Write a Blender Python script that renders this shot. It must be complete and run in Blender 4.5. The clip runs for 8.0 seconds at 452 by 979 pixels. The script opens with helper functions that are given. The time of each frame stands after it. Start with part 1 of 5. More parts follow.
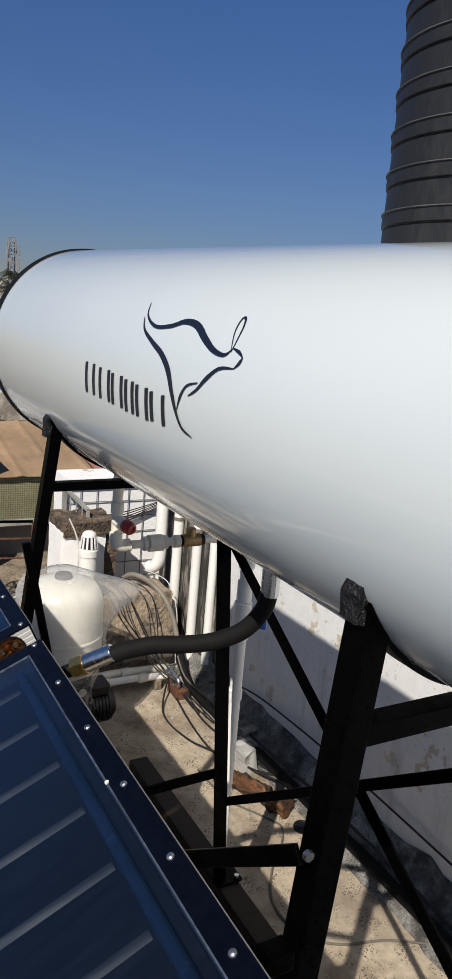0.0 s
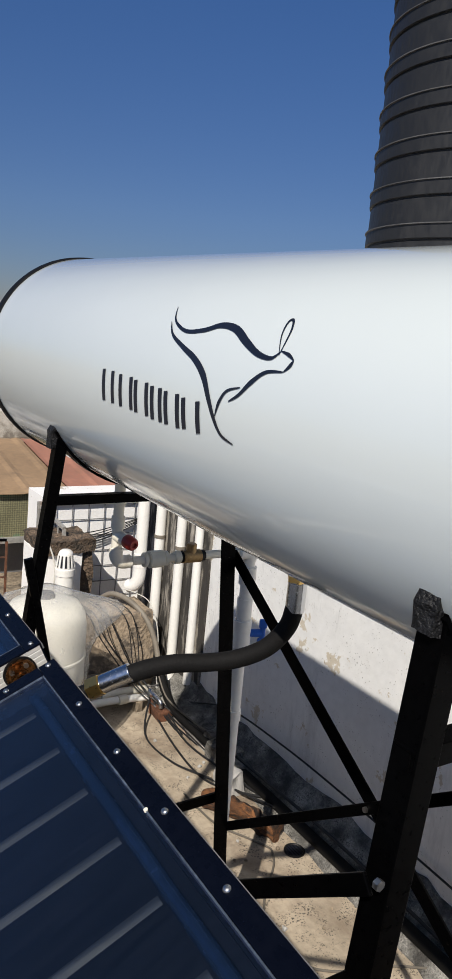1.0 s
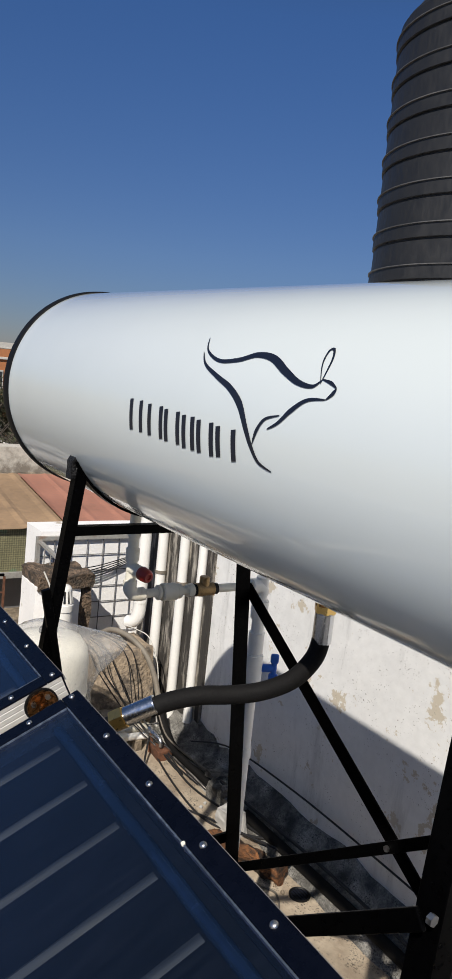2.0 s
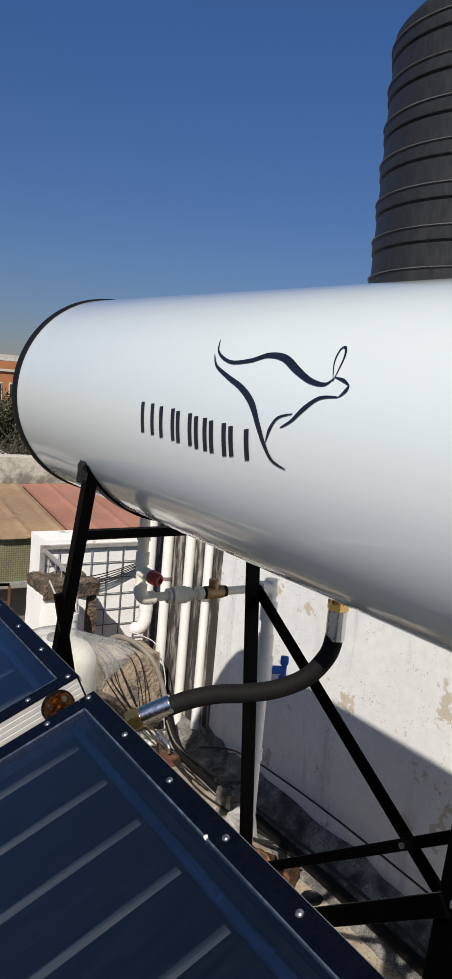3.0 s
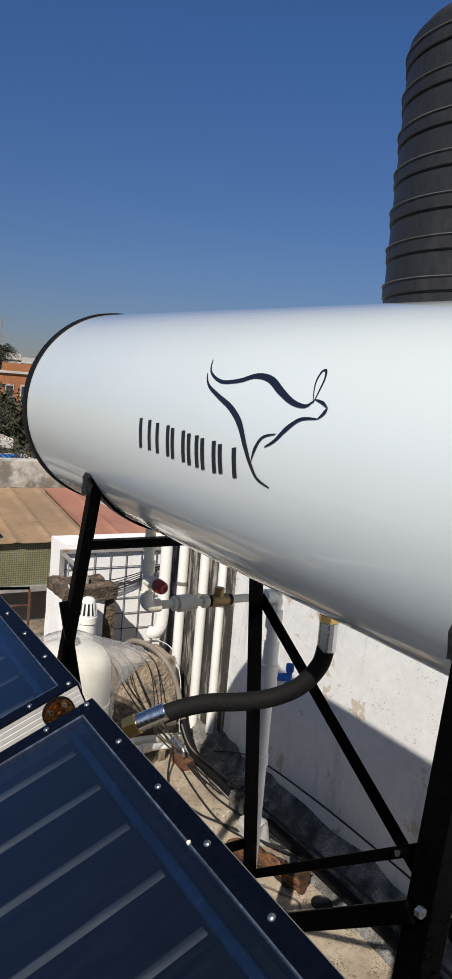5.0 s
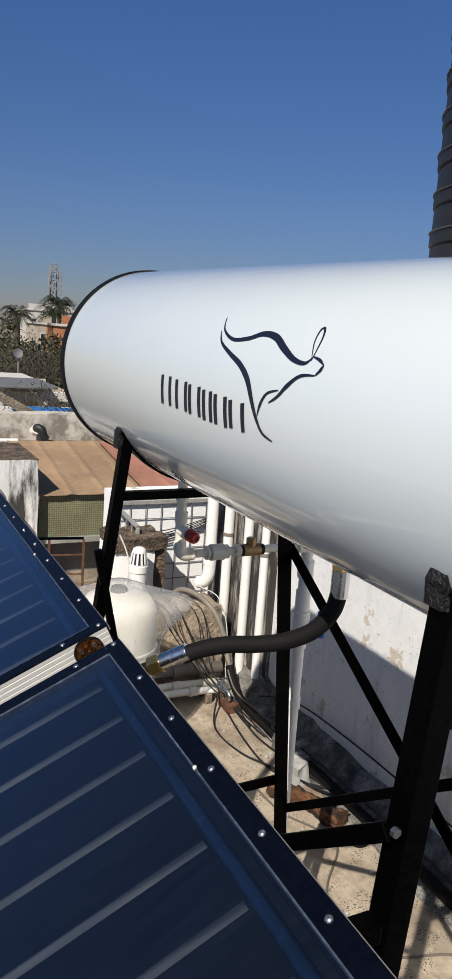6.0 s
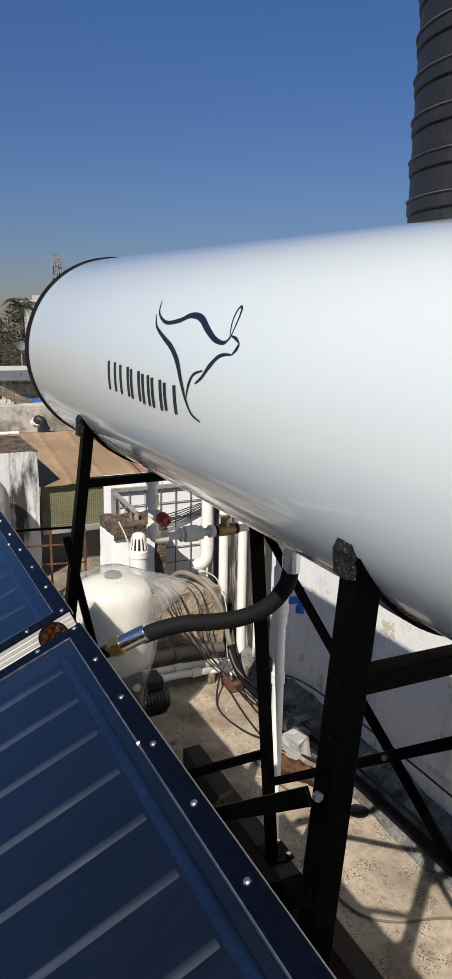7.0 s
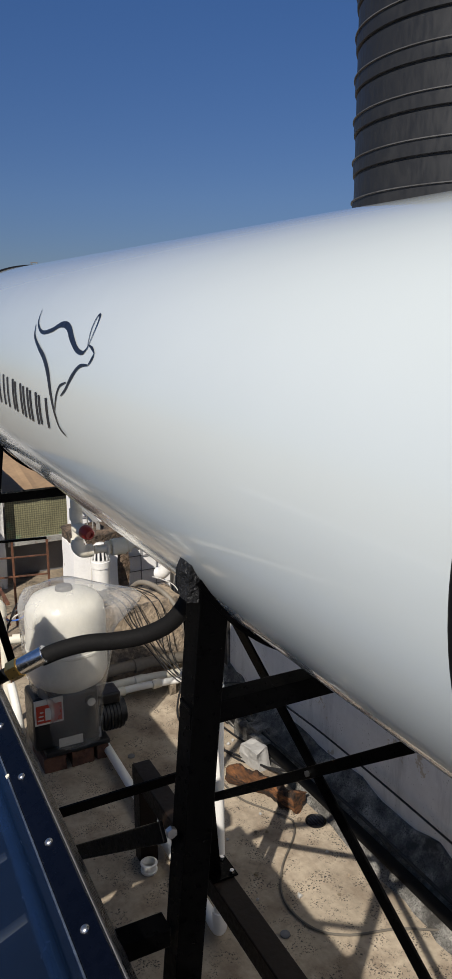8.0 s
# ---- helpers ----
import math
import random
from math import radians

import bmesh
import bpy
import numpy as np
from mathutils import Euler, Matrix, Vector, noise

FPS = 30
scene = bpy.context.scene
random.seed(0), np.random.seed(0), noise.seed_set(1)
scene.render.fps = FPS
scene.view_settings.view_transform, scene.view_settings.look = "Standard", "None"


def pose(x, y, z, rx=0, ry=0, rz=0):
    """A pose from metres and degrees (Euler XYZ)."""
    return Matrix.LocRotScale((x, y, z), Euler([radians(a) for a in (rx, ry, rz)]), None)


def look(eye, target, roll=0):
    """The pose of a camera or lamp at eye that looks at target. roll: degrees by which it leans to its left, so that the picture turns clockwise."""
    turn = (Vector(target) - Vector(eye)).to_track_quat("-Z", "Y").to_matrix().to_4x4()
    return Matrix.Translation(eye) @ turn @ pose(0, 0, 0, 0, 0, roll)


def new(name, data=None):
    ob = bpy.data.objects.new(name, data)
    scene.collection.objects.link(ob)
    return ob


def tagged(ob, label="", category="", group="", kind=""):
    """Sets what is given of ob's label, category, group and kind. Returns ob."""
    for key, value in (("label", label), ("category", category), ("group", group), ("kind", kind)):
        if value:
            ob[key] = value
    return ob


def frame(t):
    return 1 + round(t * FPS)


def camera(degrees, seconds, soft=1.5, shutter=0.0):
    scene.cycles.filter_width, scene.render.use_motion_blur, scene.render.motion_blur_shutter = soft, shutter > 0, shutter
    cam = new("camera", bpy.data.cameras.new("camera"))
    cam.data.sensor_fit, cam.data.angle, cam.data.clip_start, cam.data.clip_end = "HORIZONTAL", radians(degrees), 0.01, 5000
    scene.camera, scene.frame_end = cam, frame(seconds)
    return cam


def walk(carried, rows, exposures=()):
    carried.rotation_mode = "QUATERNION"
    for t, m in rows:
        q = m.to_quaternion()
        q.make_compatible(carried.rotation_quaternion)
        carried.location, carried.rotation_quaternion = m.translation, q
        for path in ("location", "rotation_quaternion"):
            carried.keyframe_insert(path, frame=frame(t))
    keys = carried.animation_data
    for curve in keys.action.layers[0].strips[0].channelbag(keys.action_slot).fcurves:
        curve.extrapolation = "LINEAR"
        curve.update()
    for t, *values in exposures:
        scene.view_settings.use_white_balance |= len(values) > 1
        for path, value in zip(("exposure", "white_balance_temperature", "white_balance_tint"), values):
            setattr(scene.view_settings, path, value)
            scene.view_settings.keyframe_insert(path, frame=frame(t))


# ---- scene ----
cam = camera(32.9, 8.0)
PATH = [
    (0, (1.426, 0.485, 2.168), (-0.267, 1.449, 1.717), 4.9),
    (0.5, (1.39, 0.459, 2.153), (-0.279, 1.475, 1.724), 4.0),
    (1, (1.335, 0.412, 2.134), (-0.322, 1.461, 1.741), 5.4),
    (1.5, (1.299, 0.381, 2.118), (-0.381, 1.399, 1.744), 5.0),
    (1.7, (1.3, 0.368, 2.117), (-0.361, 1.431, 1.786), 5.9),
    (2.8, (1.313, 0.336, 2.1), (-0.367, 1.392, 1.847), 5.2),
    (3, (1.309, 0.329, 2.1), (-0.359, 1.399, 1.827), 4.9),
    (3.5, (1.313, 0.332, 2.098), (-0.34, 1.431, 1.86), 5.0),
    (4, (1.32, 0.334, 2.102), (-0.335, 1.432, 1.865), 5.1),
    (5.3, (1.39, 0.367, 2.14), (-0.323, 1.362, 1.862), 4.5),
    (5.5, (1.406, 0.374, 2.144), (-0.309, 1.363, 1.858), 4.2),
    (6, (1.461, 0.397, 2.149), (-0.291, 1.274, 1.743), 4.0),
    (6.5, (1.516, 0.441, 2.155), (-0.236, 1.301, 1.72), 3.0),
    (7, (1.534, 0.505, 2.155), (-0.224, 1.345, 1.702), 0.9),
    (7.5, (1.53, 0.598, 2.165), (-0.209, 1.473, 1.704), -0.4),
    (8, (1.56, 0.684, 2.159), (-0.184, 1.558, 1.717), -0.4),
]
walk(cam, [(t, look(eye, target, roll)) for t, eye, target, roll in PATH],
     exposures=((0.0, 0.04), (4.0, 0.06), (5.5, 0.06), (6.0, 0.16), (7.0, 0.15), (7.5, 0.04), (8.0, -0.05)))

# ---- light ----
SUN_TO = Vector((0.95, -1.0, 1.31)).normalized()
sun = new("sun", bpy.data.lights.new("sun", "SUN"))
sun.data.energy, sun.data.angle, sun.data.color = 4.95, radians(0.53), (1.0, 0.935, 0.845)
sun.matrix_world = look((6, -6, 9), Vector((6, -6, 9)) - SUN_TO)
world = bpy.data.worlds.new("sky")
world.use_nodes = True
scene.world = world
sky = world.node_tree.nodes.new("ShaderNodeTexSky")
sky.sky_type, sky.sun_disc = "NISHITA", False
sky.sun_elevation, sky.sun_rotation = math.asin(SUN_TO.z), math.atan2(SUN_TO.x, SUN_TO.y)
sky.altitude, sky.air_density, sky.dust_density, sky.ozone_density = 1200, 1.0, 0.4, 6.0
world.node_tree.nodes["Background"].inputs[1].default_value = 0.085
wn, wl = world.node_tree.nodes, world.node_tree.links.new
wdir, wsep, haze, wmix = wn.new("ShaderNodeTexCoord"), wn.new("ShaderNodeSeparateXYZ"), wn.new("ShaderNodeValToRGB"), wn.new("ShaderNodeMix")
haze.color_ramp.elements.new(0.2)
haze.color_ramp.elements.new(0.45)
for stop, (at_, tint) in zip(haze.color_ramp.elements, ((0.0, (0.42, 0.37, 0.40)), (0.14, (0.52, 0.54, 0.63)), (0.40, (0.52, 0.70, 0.92)), (0.75, (0.60, 0.62, 0.56)))):
    stop.position, stop.color = at_, (*tint, 1)
wmix.data_type, wmix.blend_type = "RGBA", "MULTIPLY"
wmix.inputs[0].default_value = 1.0
wl(wdir.outputs["Generated"], wsep.inputs[0])
wl(wsep.outputs["Z"], haze.inputs[0])
wl(sky.outputs[0], wmix.inputs[6])
wl(haze.outputs[0], wmix.inputs[7])
wl(wmix.outputs[2], wn["Background"].inputs[0])


# ---- materials ----
def ramp(nodes, stops):
    n = nodes.new("ShaderNodeValToRGB")
    while len(n.color_ramp.elements) < len(stops):
        n.color_ramp.elements.new(0.5)
    for e, (p, c) in zip(n.color_ramp.elements, stops):
        e.position, e.color = p, (*c, 1) if len(c) == 3 else c
    return n


def surface(name, colour, rough=0.5, metal=0.0, vary=0.12, scale=(6, 60), bump=0.15, dist=0.004, coat=0.0, spec=0.5, rvar=0.1,
            stain=None, stain_scale=3.0, stain_at=(0.55, 0.75), speck=None, speck_scale=90.0, speck_at=0.16, rand=0.0, stretch=(1, 1, 1), streak=None):
    """A procedural surface: colour varied at two scales, stains, specks, fine relief."""
    m = bpy.data.materials.new(name)
    m.use_nodes = True
    nt = m.node_tree
    n, link = nt.nodes, nt.links.new
    b = n["Principled BSDF"]
    tc = n.new("ShaderNodeTexCoord")
    mp = n.new("ShaderNodeMapping")
    mp.inputs["Scale"].default_value = stretch
    link(tc.outputs["Object"], mp.inputs[0])
    big, fine = n.new("ShaderNodeTexNoise"), n.new("ShaderNodeTexNoise")
    for t, s, d in ((big, scale[0], 5), (fine, scale[1], 4)):
        t.inputs["Scale"].default_value, t.inputs["Detail"].default_value = s, d
        link(mp.outputs[0], t.inputs[0])
    lo = tuple(max(0, c * (1 - vary)) for c in colour)
    hi = tuple(min(1, c * (1 + vary)) for c in colour)
    r1 = ramp(n, [(0.3, lo), (0.7, hi)])
    link(big.outputs[0], r1.inputs[0])
    out = r1.outputs[0]

    def mix(fac, a, c, mode="MIX"):
        x = n.new("ShaderNodeMix")
        x.data_type, x.blend_type = "RGBA", mode
        if isinstance(fac, float):
            x.inputs[0].default_value = fac
        else:
            link(fac, x.inputs[0])
        link(a, x.inputs[6])
        if isinstance(c, tuple):
            x.inputs[7].default_value = (*c, 1)
        else:
            link(c, x.inputs[7])
        return x.outputs[2]
    r2 = ramp(n, [(0.3, (1 - vary,) * 3), (0.7, (1 + vary * 0.3,) * 3)])
    link(fine.outputs[0], r2.inputs[0])
    out = mix(1.0, out, r2.outputs[0], "MULTIPLY")
    if stain:
        st = n.new("ShaderNodeTexNoise")
        st.inputs["Scale"].default_value, st.inputs["Detail"].default_value, st.inputs["Roughness"].default_value = stain_scale, 8, 0.68
        link(mp.outputs[0], st.inputs[0])
        r3 = ramp(n, [(stain_at[0], (0, 0, 0)), (stain_at[1], (1, 1, 1))])
        link(st.outputs[0], r3.inputs[0])
        out = mix(r3.outputs[0], out, stain)
    if speck:
        vo = n.new("ShaderNodeTexVoronoi")
        vo.inputs["Scale"].default_value = speck_scale
        wob, wadd = n.new("ShaderNodeTexNoise"), n.new("ShaderNodeMixRGB")
        wob.inputs["Scale"].default_value = speck_scale * 1.7
        wadd.blend_type = "ADD"
        wadd.inputs[0].default_value = 1.6 / speck_scale
        link(mp.outputs[0], wob.inputs[0])
        link(mp.outputs[0], wadd.inputs[1])
        link(wob.outputs["Color"], wadd.inputs[2])
        link(wadd.outputs[0], vo.inputs[0])
        r4 = ramp(n, [(speck_at * 0.6, (1, 1, 1)), (speck_at, (0, 0, 0))])
        link(vo.outputs[0], r4.inputs[0])
        ms = n.new("ShaderNodeTexNoise")
        ms.inputs["Scale"].default_value = speck_scale * 0.12
        link(mp.outputs[0], ms.inputs[0])
        r5 = ramp(n, [(0.45, (0, 0, 0)), (0.6, (1, 1, 1))])
        link(ms.outputs[0], r5.inputs[0])
        k = n.new("ShaderNodeMath")
        k.operation = "MULTIPLY"
        link(r4.outputs[0], k.inputs[0])
        link(r5.outputs[0], k.inputs[1])
        out = mix(k.outputs[0], out, speck)
    if streak:
        sm, sn = n.new("ShaderNodeMapping"), n.new("ShaderNodeTexNoise")
        sm.inputs["Scale"].default_value = (3.2, 3.2, 0.55)
        sn.inputs["Scale"].default_value, sn.inputs["Detail"].default_value, sn.inputs["Roughness"].default_value = 1.6, 9, 0.72
        link(tc.outputs["Object"], sm.inputs[0])
        link(sm.outputs[0], sn.inputs[0])
        r8 = ramp(n, [(0.56, (0, 0, 0)), (0.72, (0.6, 0.6, 0.6))])
        link(sn.outputs[0], r8.inputs[0])
        out = mix(r8.outputs[0], out, streak)
    if rand:
        oi = n.new("ShaderNodeObjectInfo")
        r6 = ramp(n, [(0, (1 - rand,) * 3), (1, (1 + rand,) * 3)])
        link(oi.outputs["Random"], r6.inputs[0])
        out = mix(1.0, out, r6.outputs[0], "MULTIPLY")
    link(out, b.inputs["Base Color"])
    r7 = ramp(n, [(0.3, (max(0, rough - rvar),) * 3), (0.7, (min(1, rough + rvar),) * 3)])
    link(fine.outputs[0], r7.inputs[0])
    link(r7.outputs[0], b.inputs["Roughness"])
    b.inputs["Metallic"].default_value = metal
    b.inputs["Specular IOR Level"].default_value = spec
    b.inputs["Coat Weight"].default_value = coat
    b.inputs["Coat Roughness"].default_value = 0.08
    if bump:
        bp = n.new("ShaderNodeBump")
        bp.inputs["Strength"].default_value, bp.inputs["Distance"].default_value = bump, dist
        link(fine.outputs[0], bp.inputs["Height"])
        link(bp.outputs[0], b.inputs["Normal"])
    return m


def pane(name, tint, gloss_rough=0.03, base=0.04, film=0.0, film_colour=(0.9, 0.9, 0.9), rise=5.0):
    """Thin clear sheet: see-through, with gloss that rises towards grazing angles, and a little milkiness."""
    m = bpy.data.materials.new(name)
    m.use_nodes = True
    nt = m.node_tree
    n, link = nt.nodes, nt.links.new
    n.remove(n["Principled BSDF"])
    tr, gl, fr, mx = n.new("ShaderNodeBsdfTransparent"), n.new("ShaderNodeBsdfGlossy"), n.new("ShaderNodeLayerWeight"), n.new("ShaderNodeMixShader")
    tr.inputs[0].default_value = (*tint, 1)
    gl.inputs["Roughness"].default_value = gloss_rough
    fr.inputs[0].default_value = 0.5
    p5, ad = n.new("ShaderNodeMath"), n.new("ShaderNodeMath")
    p5.operation, ad.operation = "POWER", "MULTIPLY_ADD"
    p5.inputs[1].default_value, ad.inputs[1].default_value, ad.inputs[2].default_value = rise, 1.0 - base, base
    link(fr.outputs["Facing"], p5.inputs[0])
    link(p5.outputs[0], ad.inputs[0])
    link(ad.outputs[0], mx.inputs[0])
    body = tr.outputs[0]
    if film:
        df, m2, no = n.new("ShaderNodeBsdfTranslucent"), n.new("ShaderNodeMixShader"), n.new("ShaderNodeTexNoise")
        d2, m3 = n.new("ShaderNodeBsdfDiffuse"), n.new("ShaderNodeMixShader")
        df.inputs[0].default_value = d2.inputs[0].default_value = (*film_colour, 1)
        m3.inputs[0].default_value = 0.5
        link(df.outputs[0], m3.inputs[1])
        link(d2.outputs[0], m3.inputs[2])
        no.inputs["Scale"].default_value = 3
        no.inputs["Detail"].default_value = 6
        r = ramp(n, [(0.35, (film * 0.4,) * 3), (0.7, (film * 1.5,) * 3)])
        link(no.outputs[0], r.inputs[0])
        link(r.outputs[0], m2.inputs[0])
        link(tr.outputs[0], m2.inputs[1])
        link(m3.outputs[0], m2.inputs[2])
        body = m2.outputs[0]
    link(body, mx.inputs[1])
    link(gl.outputs[0], mx.inputs[2])
    link(mx.outputs[0], n["Material Output"].inputs[0])
    return m


M_TANK = surface("white_enamel", (0.64, 0.695, 0.705), 0.24, vary=0.012, scale=(1.5, 5), bump=0.0, coat=1.0, rvar=0.015)
M_RUBBER = surface("black_rubber", (0.006, 0.006, 0.0065), 0.5, spec=0.25, bump=0.1)
M_INK = surface("navy_ink", (0.008, 0.011, 0.022), 0.4, bump=0.0)
M_BLACK = surface("black_paint", (0.0010, 0.0010, 0.0012), 0.34, spec=0.035, vary=0.3, scale=(9, 120), bump=0.03, dist=0.002, stain=(0.0025, 0.002, 0.0018), stain_scale=14, stain_at=(0.62, 0.8))
M_WELD = surface("weld_lump", (0.009, 0.009, 0.010), 0.45, spec=0.35, vary=0.4, scale=(60, 220), bump=0.8, dist=0.006)
M_BROWN = surface("brown_primer", (0.014, 0.009, 0.0065), 0.45, spec=0.12, vary=0.2, bump=0.2, stain=(0.024, 0.017, 0.013), stain_scale=8)
# colour of the frame lip; also paints the shade on the collector end panels
M_NAVY = surface("navy_lip_and_panel_shade", (0.0020, 0.0030, 0.0075), 0.30, spec=0.12, vary=0.15, bump=0.02, coat=0.06)
M_ABSORB = surface("selective_coating", (0.0046, 0.0061, 0.0130), 0.42, spec=0.2, vary=0.25, scale=(4, 90), bump=0.06, stretch=(1, 0.15, 1))
M_RIB = surface("absorber_rib", (0.026, 0.031, 0.046), 0.58, spec=0.2, vary=0.25, scale=(6, 90), bump=0.05, stretch=(1, 0.1, 1))
M_ALU = surface("white_aluminium", (0.58, 0.57, 0.54), 0.42, metal=0.15, vary=0.06, bump=0.05)
M_GLASS = pane("glass_pane", (0.86, 0.90, 0.92), 0.04, base=0.066, rise=3.4)
M_CHROME = surface("galvanised_sleeve", (0.62, 0.63, 0.65), 0.24, metal=1.0, vary=0.05, scale=(20, 200), bump=0.0, rvar=0.04)
M_STEEL = surface("zinc_bolt", (0.55, 0.55, 0.56), 0.3, metal=1.0, vary=0.15, bump=0.05)
M_BRASS = surface("brass", (0.80, 0.55, 0.20), 0.30, metal=1.0, vary=0.06, scale=(25, 160), bump=0.0, rvar=0.04)
# pale grey-blue that paints the highlight along the bead's top lip
M_EDGE = surface("pale_bead_highlight", (0.10, 0.125, 0.17), 0.25, metal=0.4, vary=0.4, scale=(9, 60), bump=0.0)
M_BEAD = surface("blue_coated_bead", (0.045, 0.065, 0.13), 0.22, metal=0.7, vary=0.1, bump=0.0, rvar=0.03)
M_BRONZE = surface("tarnished_brass", (0.34, 0.23, 0.11), 0.45, metal=0.7, vary=0.3, scale=(30, 140), bump=0.2)
M_COPPER = surface("copper_flange", (0.34, 0.17, 0.07), 0.28, metal=1.0, vary=0.35, scale=(30, 120), bump=0.15)
M_HOSE = surface("foam_sleeve", (0.0075, 0.0072, 0.0072), 0.75, spec=0.15, vary=0.15, scale=(12, 260), bump=0.35, dist=0.002)
M_PVC = surface("white_pvc", (0.82, 0.81, 0.77), 0.38, vary=0.05, scale=(4, 60), bump=0.03, stain=(0.58, 0.54, 0.46), stain_scale=4, stain_at=(0.62, 0.85))
M_CPVC = surface("cream_pvc", (0.80, 0.76, 0.64), 0.4, vary=0.06, bump=0.03, stain=(0.42, 0.34, 0.22), stain_scale=9, stain_at=(0.58, 0.8))
M_GREYPVC = surface("grey_conduit", (0.20, 0.175, 0.14), 0.6, vary=0.15, bump=0.2)
M_RED = surface("red_plastic", (0.33, 0.03, 0.022), 0.4, vary=0.15, bump=0.05)
M_BLUE = surface("blue_plastic", (0.015, 0.11, 0.50), 0.35, vary=0.1, bump=0.03)
M_CABLE = surface("black_cable", (0.012, 0.012, 0.013), 0.5, bump=0.0)
M_WIRE = surface("white_wire", (0.6, 0.58, 0.53), 0.5, bump=0.0)
M_GREYWIRE = surface("grey_wire", (0.12, 0.105, 0.085), 0.6, bump=0.05)
M_FLOOR = surface("roof_concrete", (0.42, 0.348, 0.258), 0.85, vary=0.2, scale=(3.2, 38), bump=0.5, dist=0.006, stain=(0.20, 0.15, 0.105), stain_scale=3.4, stain_at=(0.47, 0.66), speck=(0.05, 0.043, 0.036), speck_scale=105, speck_at=0.42)
M_WALL = surface("limewash_wall", (0.78, 0.78, 0.765), 0.8, vary=0.06, scale=(1.6, 26), bump=0.35, dist=0.005, stain=(0.56, 0.50, 0.40), stain_scale=5.2, stain_at=(0.605, 0.62), speck=(0.20, 0.19, 0.17), speck_scale=75, speck_at=0.20, streak=(0.36, 0.36, 0.35))
M_PEEL = surface("peeling_limewash", (0.90, 0.89, 0.87), 0.85, vary=0.04, bump=0.4, dist=0.006, stain=(0.50, 0.43, 0.34), stain_scale=5.5, stain_at=(0.63, 0.66), speck=(0.40, 0.34, 0.27), speck_scale=24, speck_at=0.16)
M_MOULD = surface("mouldy_limewash", (0.74, 0.73, 0.70), 0.85, vary=0.08, bump=0.4, dist=0.006, stain=(0.045, 0.042, 0.038), stain_scale=5.0, stain_at=(0.46, 0.58), stretch=(1.6, 1, 0.22))
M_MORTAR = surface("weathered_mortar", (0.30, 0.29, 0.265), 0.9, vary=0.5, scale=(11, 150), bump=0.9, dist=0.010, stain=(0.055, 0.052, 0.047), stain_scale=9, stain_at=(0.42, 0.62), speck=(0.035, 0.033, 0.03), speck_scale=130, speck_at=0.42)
M_BLOCK = surface("rough_concrete", (0.30, 0.24, 0.17), 0.95, vary=0.35, scale=(5, 34), bump=1.0, dist=0.02, stain=(0.07, 0.058, 0.045), stain_scale=4, stain_at=(0.50, 0.68))
M_OLDBLOCK = surface("weathered_block_plaster", (0.42, 0.33, 0.235), 0.95, vary=0.25, scale=(6, 40), bump=0.9, dist=0.015, stain=(0.12, 0.10, 0.08), stain_scale=6, stain_at=(0.48, 0.60))
M_BAY = surface("black_stained_plaster", (0.46, 0.42, 0.36), 0.9, vary=0.2, scale=(5, 40), bump=0.6, dist=0.008, stain=(0.035, 0.031, 0.027), stain_scale=6, stain_at=(0.38, 0.52), stretch=(2.2, 1, 0.35))
M_BRICK = surface("old_red_brick", (0.11, 0.052, 0.034), 0.9, vary=0.35, scale=(12, 70), bump=0.6, dist=0.006)
M_CRUST = surface("mossy_crust", (0.20, 0.14, 0.095), 0.95, stain=(0.05, 0.04, 0.03), stain_scale=9, stain_at=(0.45, 0.6), vary=0.45, scale=(12, 60), bump=1.0, dist=0.03)
M_BLACKTANK = surface("black_polyethylene", (0.022, 0.023, 0.025), 0.5, spec=0.4, vary=0.2, scale=(2, 50), bump=0.1, stain=(0.045, 0.045, 0.045), stain_scale=3, stretch=(1, 1, 0.3))
M_VESSEL = surface("cream_vessel", (0.80, 0.775, 0.70), 0.35, vary=0.04, bump=0.03)
M_BAG = pane("plastic_bag", (0.94, 0.94, 0.93), 0.14, film=0.24)
M_PUMP = surface("pump_casting", (0.007, 0.007, 0.008), 0.4, vary=0.2, bump=0.2)
M_LABELRED = surface("red_label", (0.48, 0.055, 0.03), 0.4, vary=0.08, bump=0.0)
M_LABELWHITE = surface("white_label", (0.62, 0.61, 0.58), 0.5, vary=0.05, bump=0.0)
M_WOOD = surface("rotten_wood", (0.17, 0.07, 0.025), 0.9, vary=0.5, scale=(14, 70), bump=1.0, dist=0.012, stain=(0.022, 0.013, 0.008), stain_scale=13, stain_at=(0.44, 0.54), stretch=(0.45, 0.9, 1.6))
M_STONE = surface("broken_marble", (0.40, 0.39, 0.37), 0.7, vary=0.1, bump=0.5, dist=0.006)
M_RUST = surface("rusty_iron", (0.14, 0.058, 0.03), 0.8, vary=0.5, scale=(16, 90), bump=0.5)
M_GALV = surface("weathered_galvanised", (0.42, 0.41, 0.38), 0.55, metal=0.3, vary=0.2, bump=0.2, stain=(0.25, 0.15, 0.09), stain_scale=9)
M_SHEET = surface("dusty_roof_sheet", (0.36, 0.24, 0.14), 0.8, vary=0.18, scale=(1.5, 20), bump=0.2, stain=(0.18, 0.125, 0.08), stain_scale=1.6)
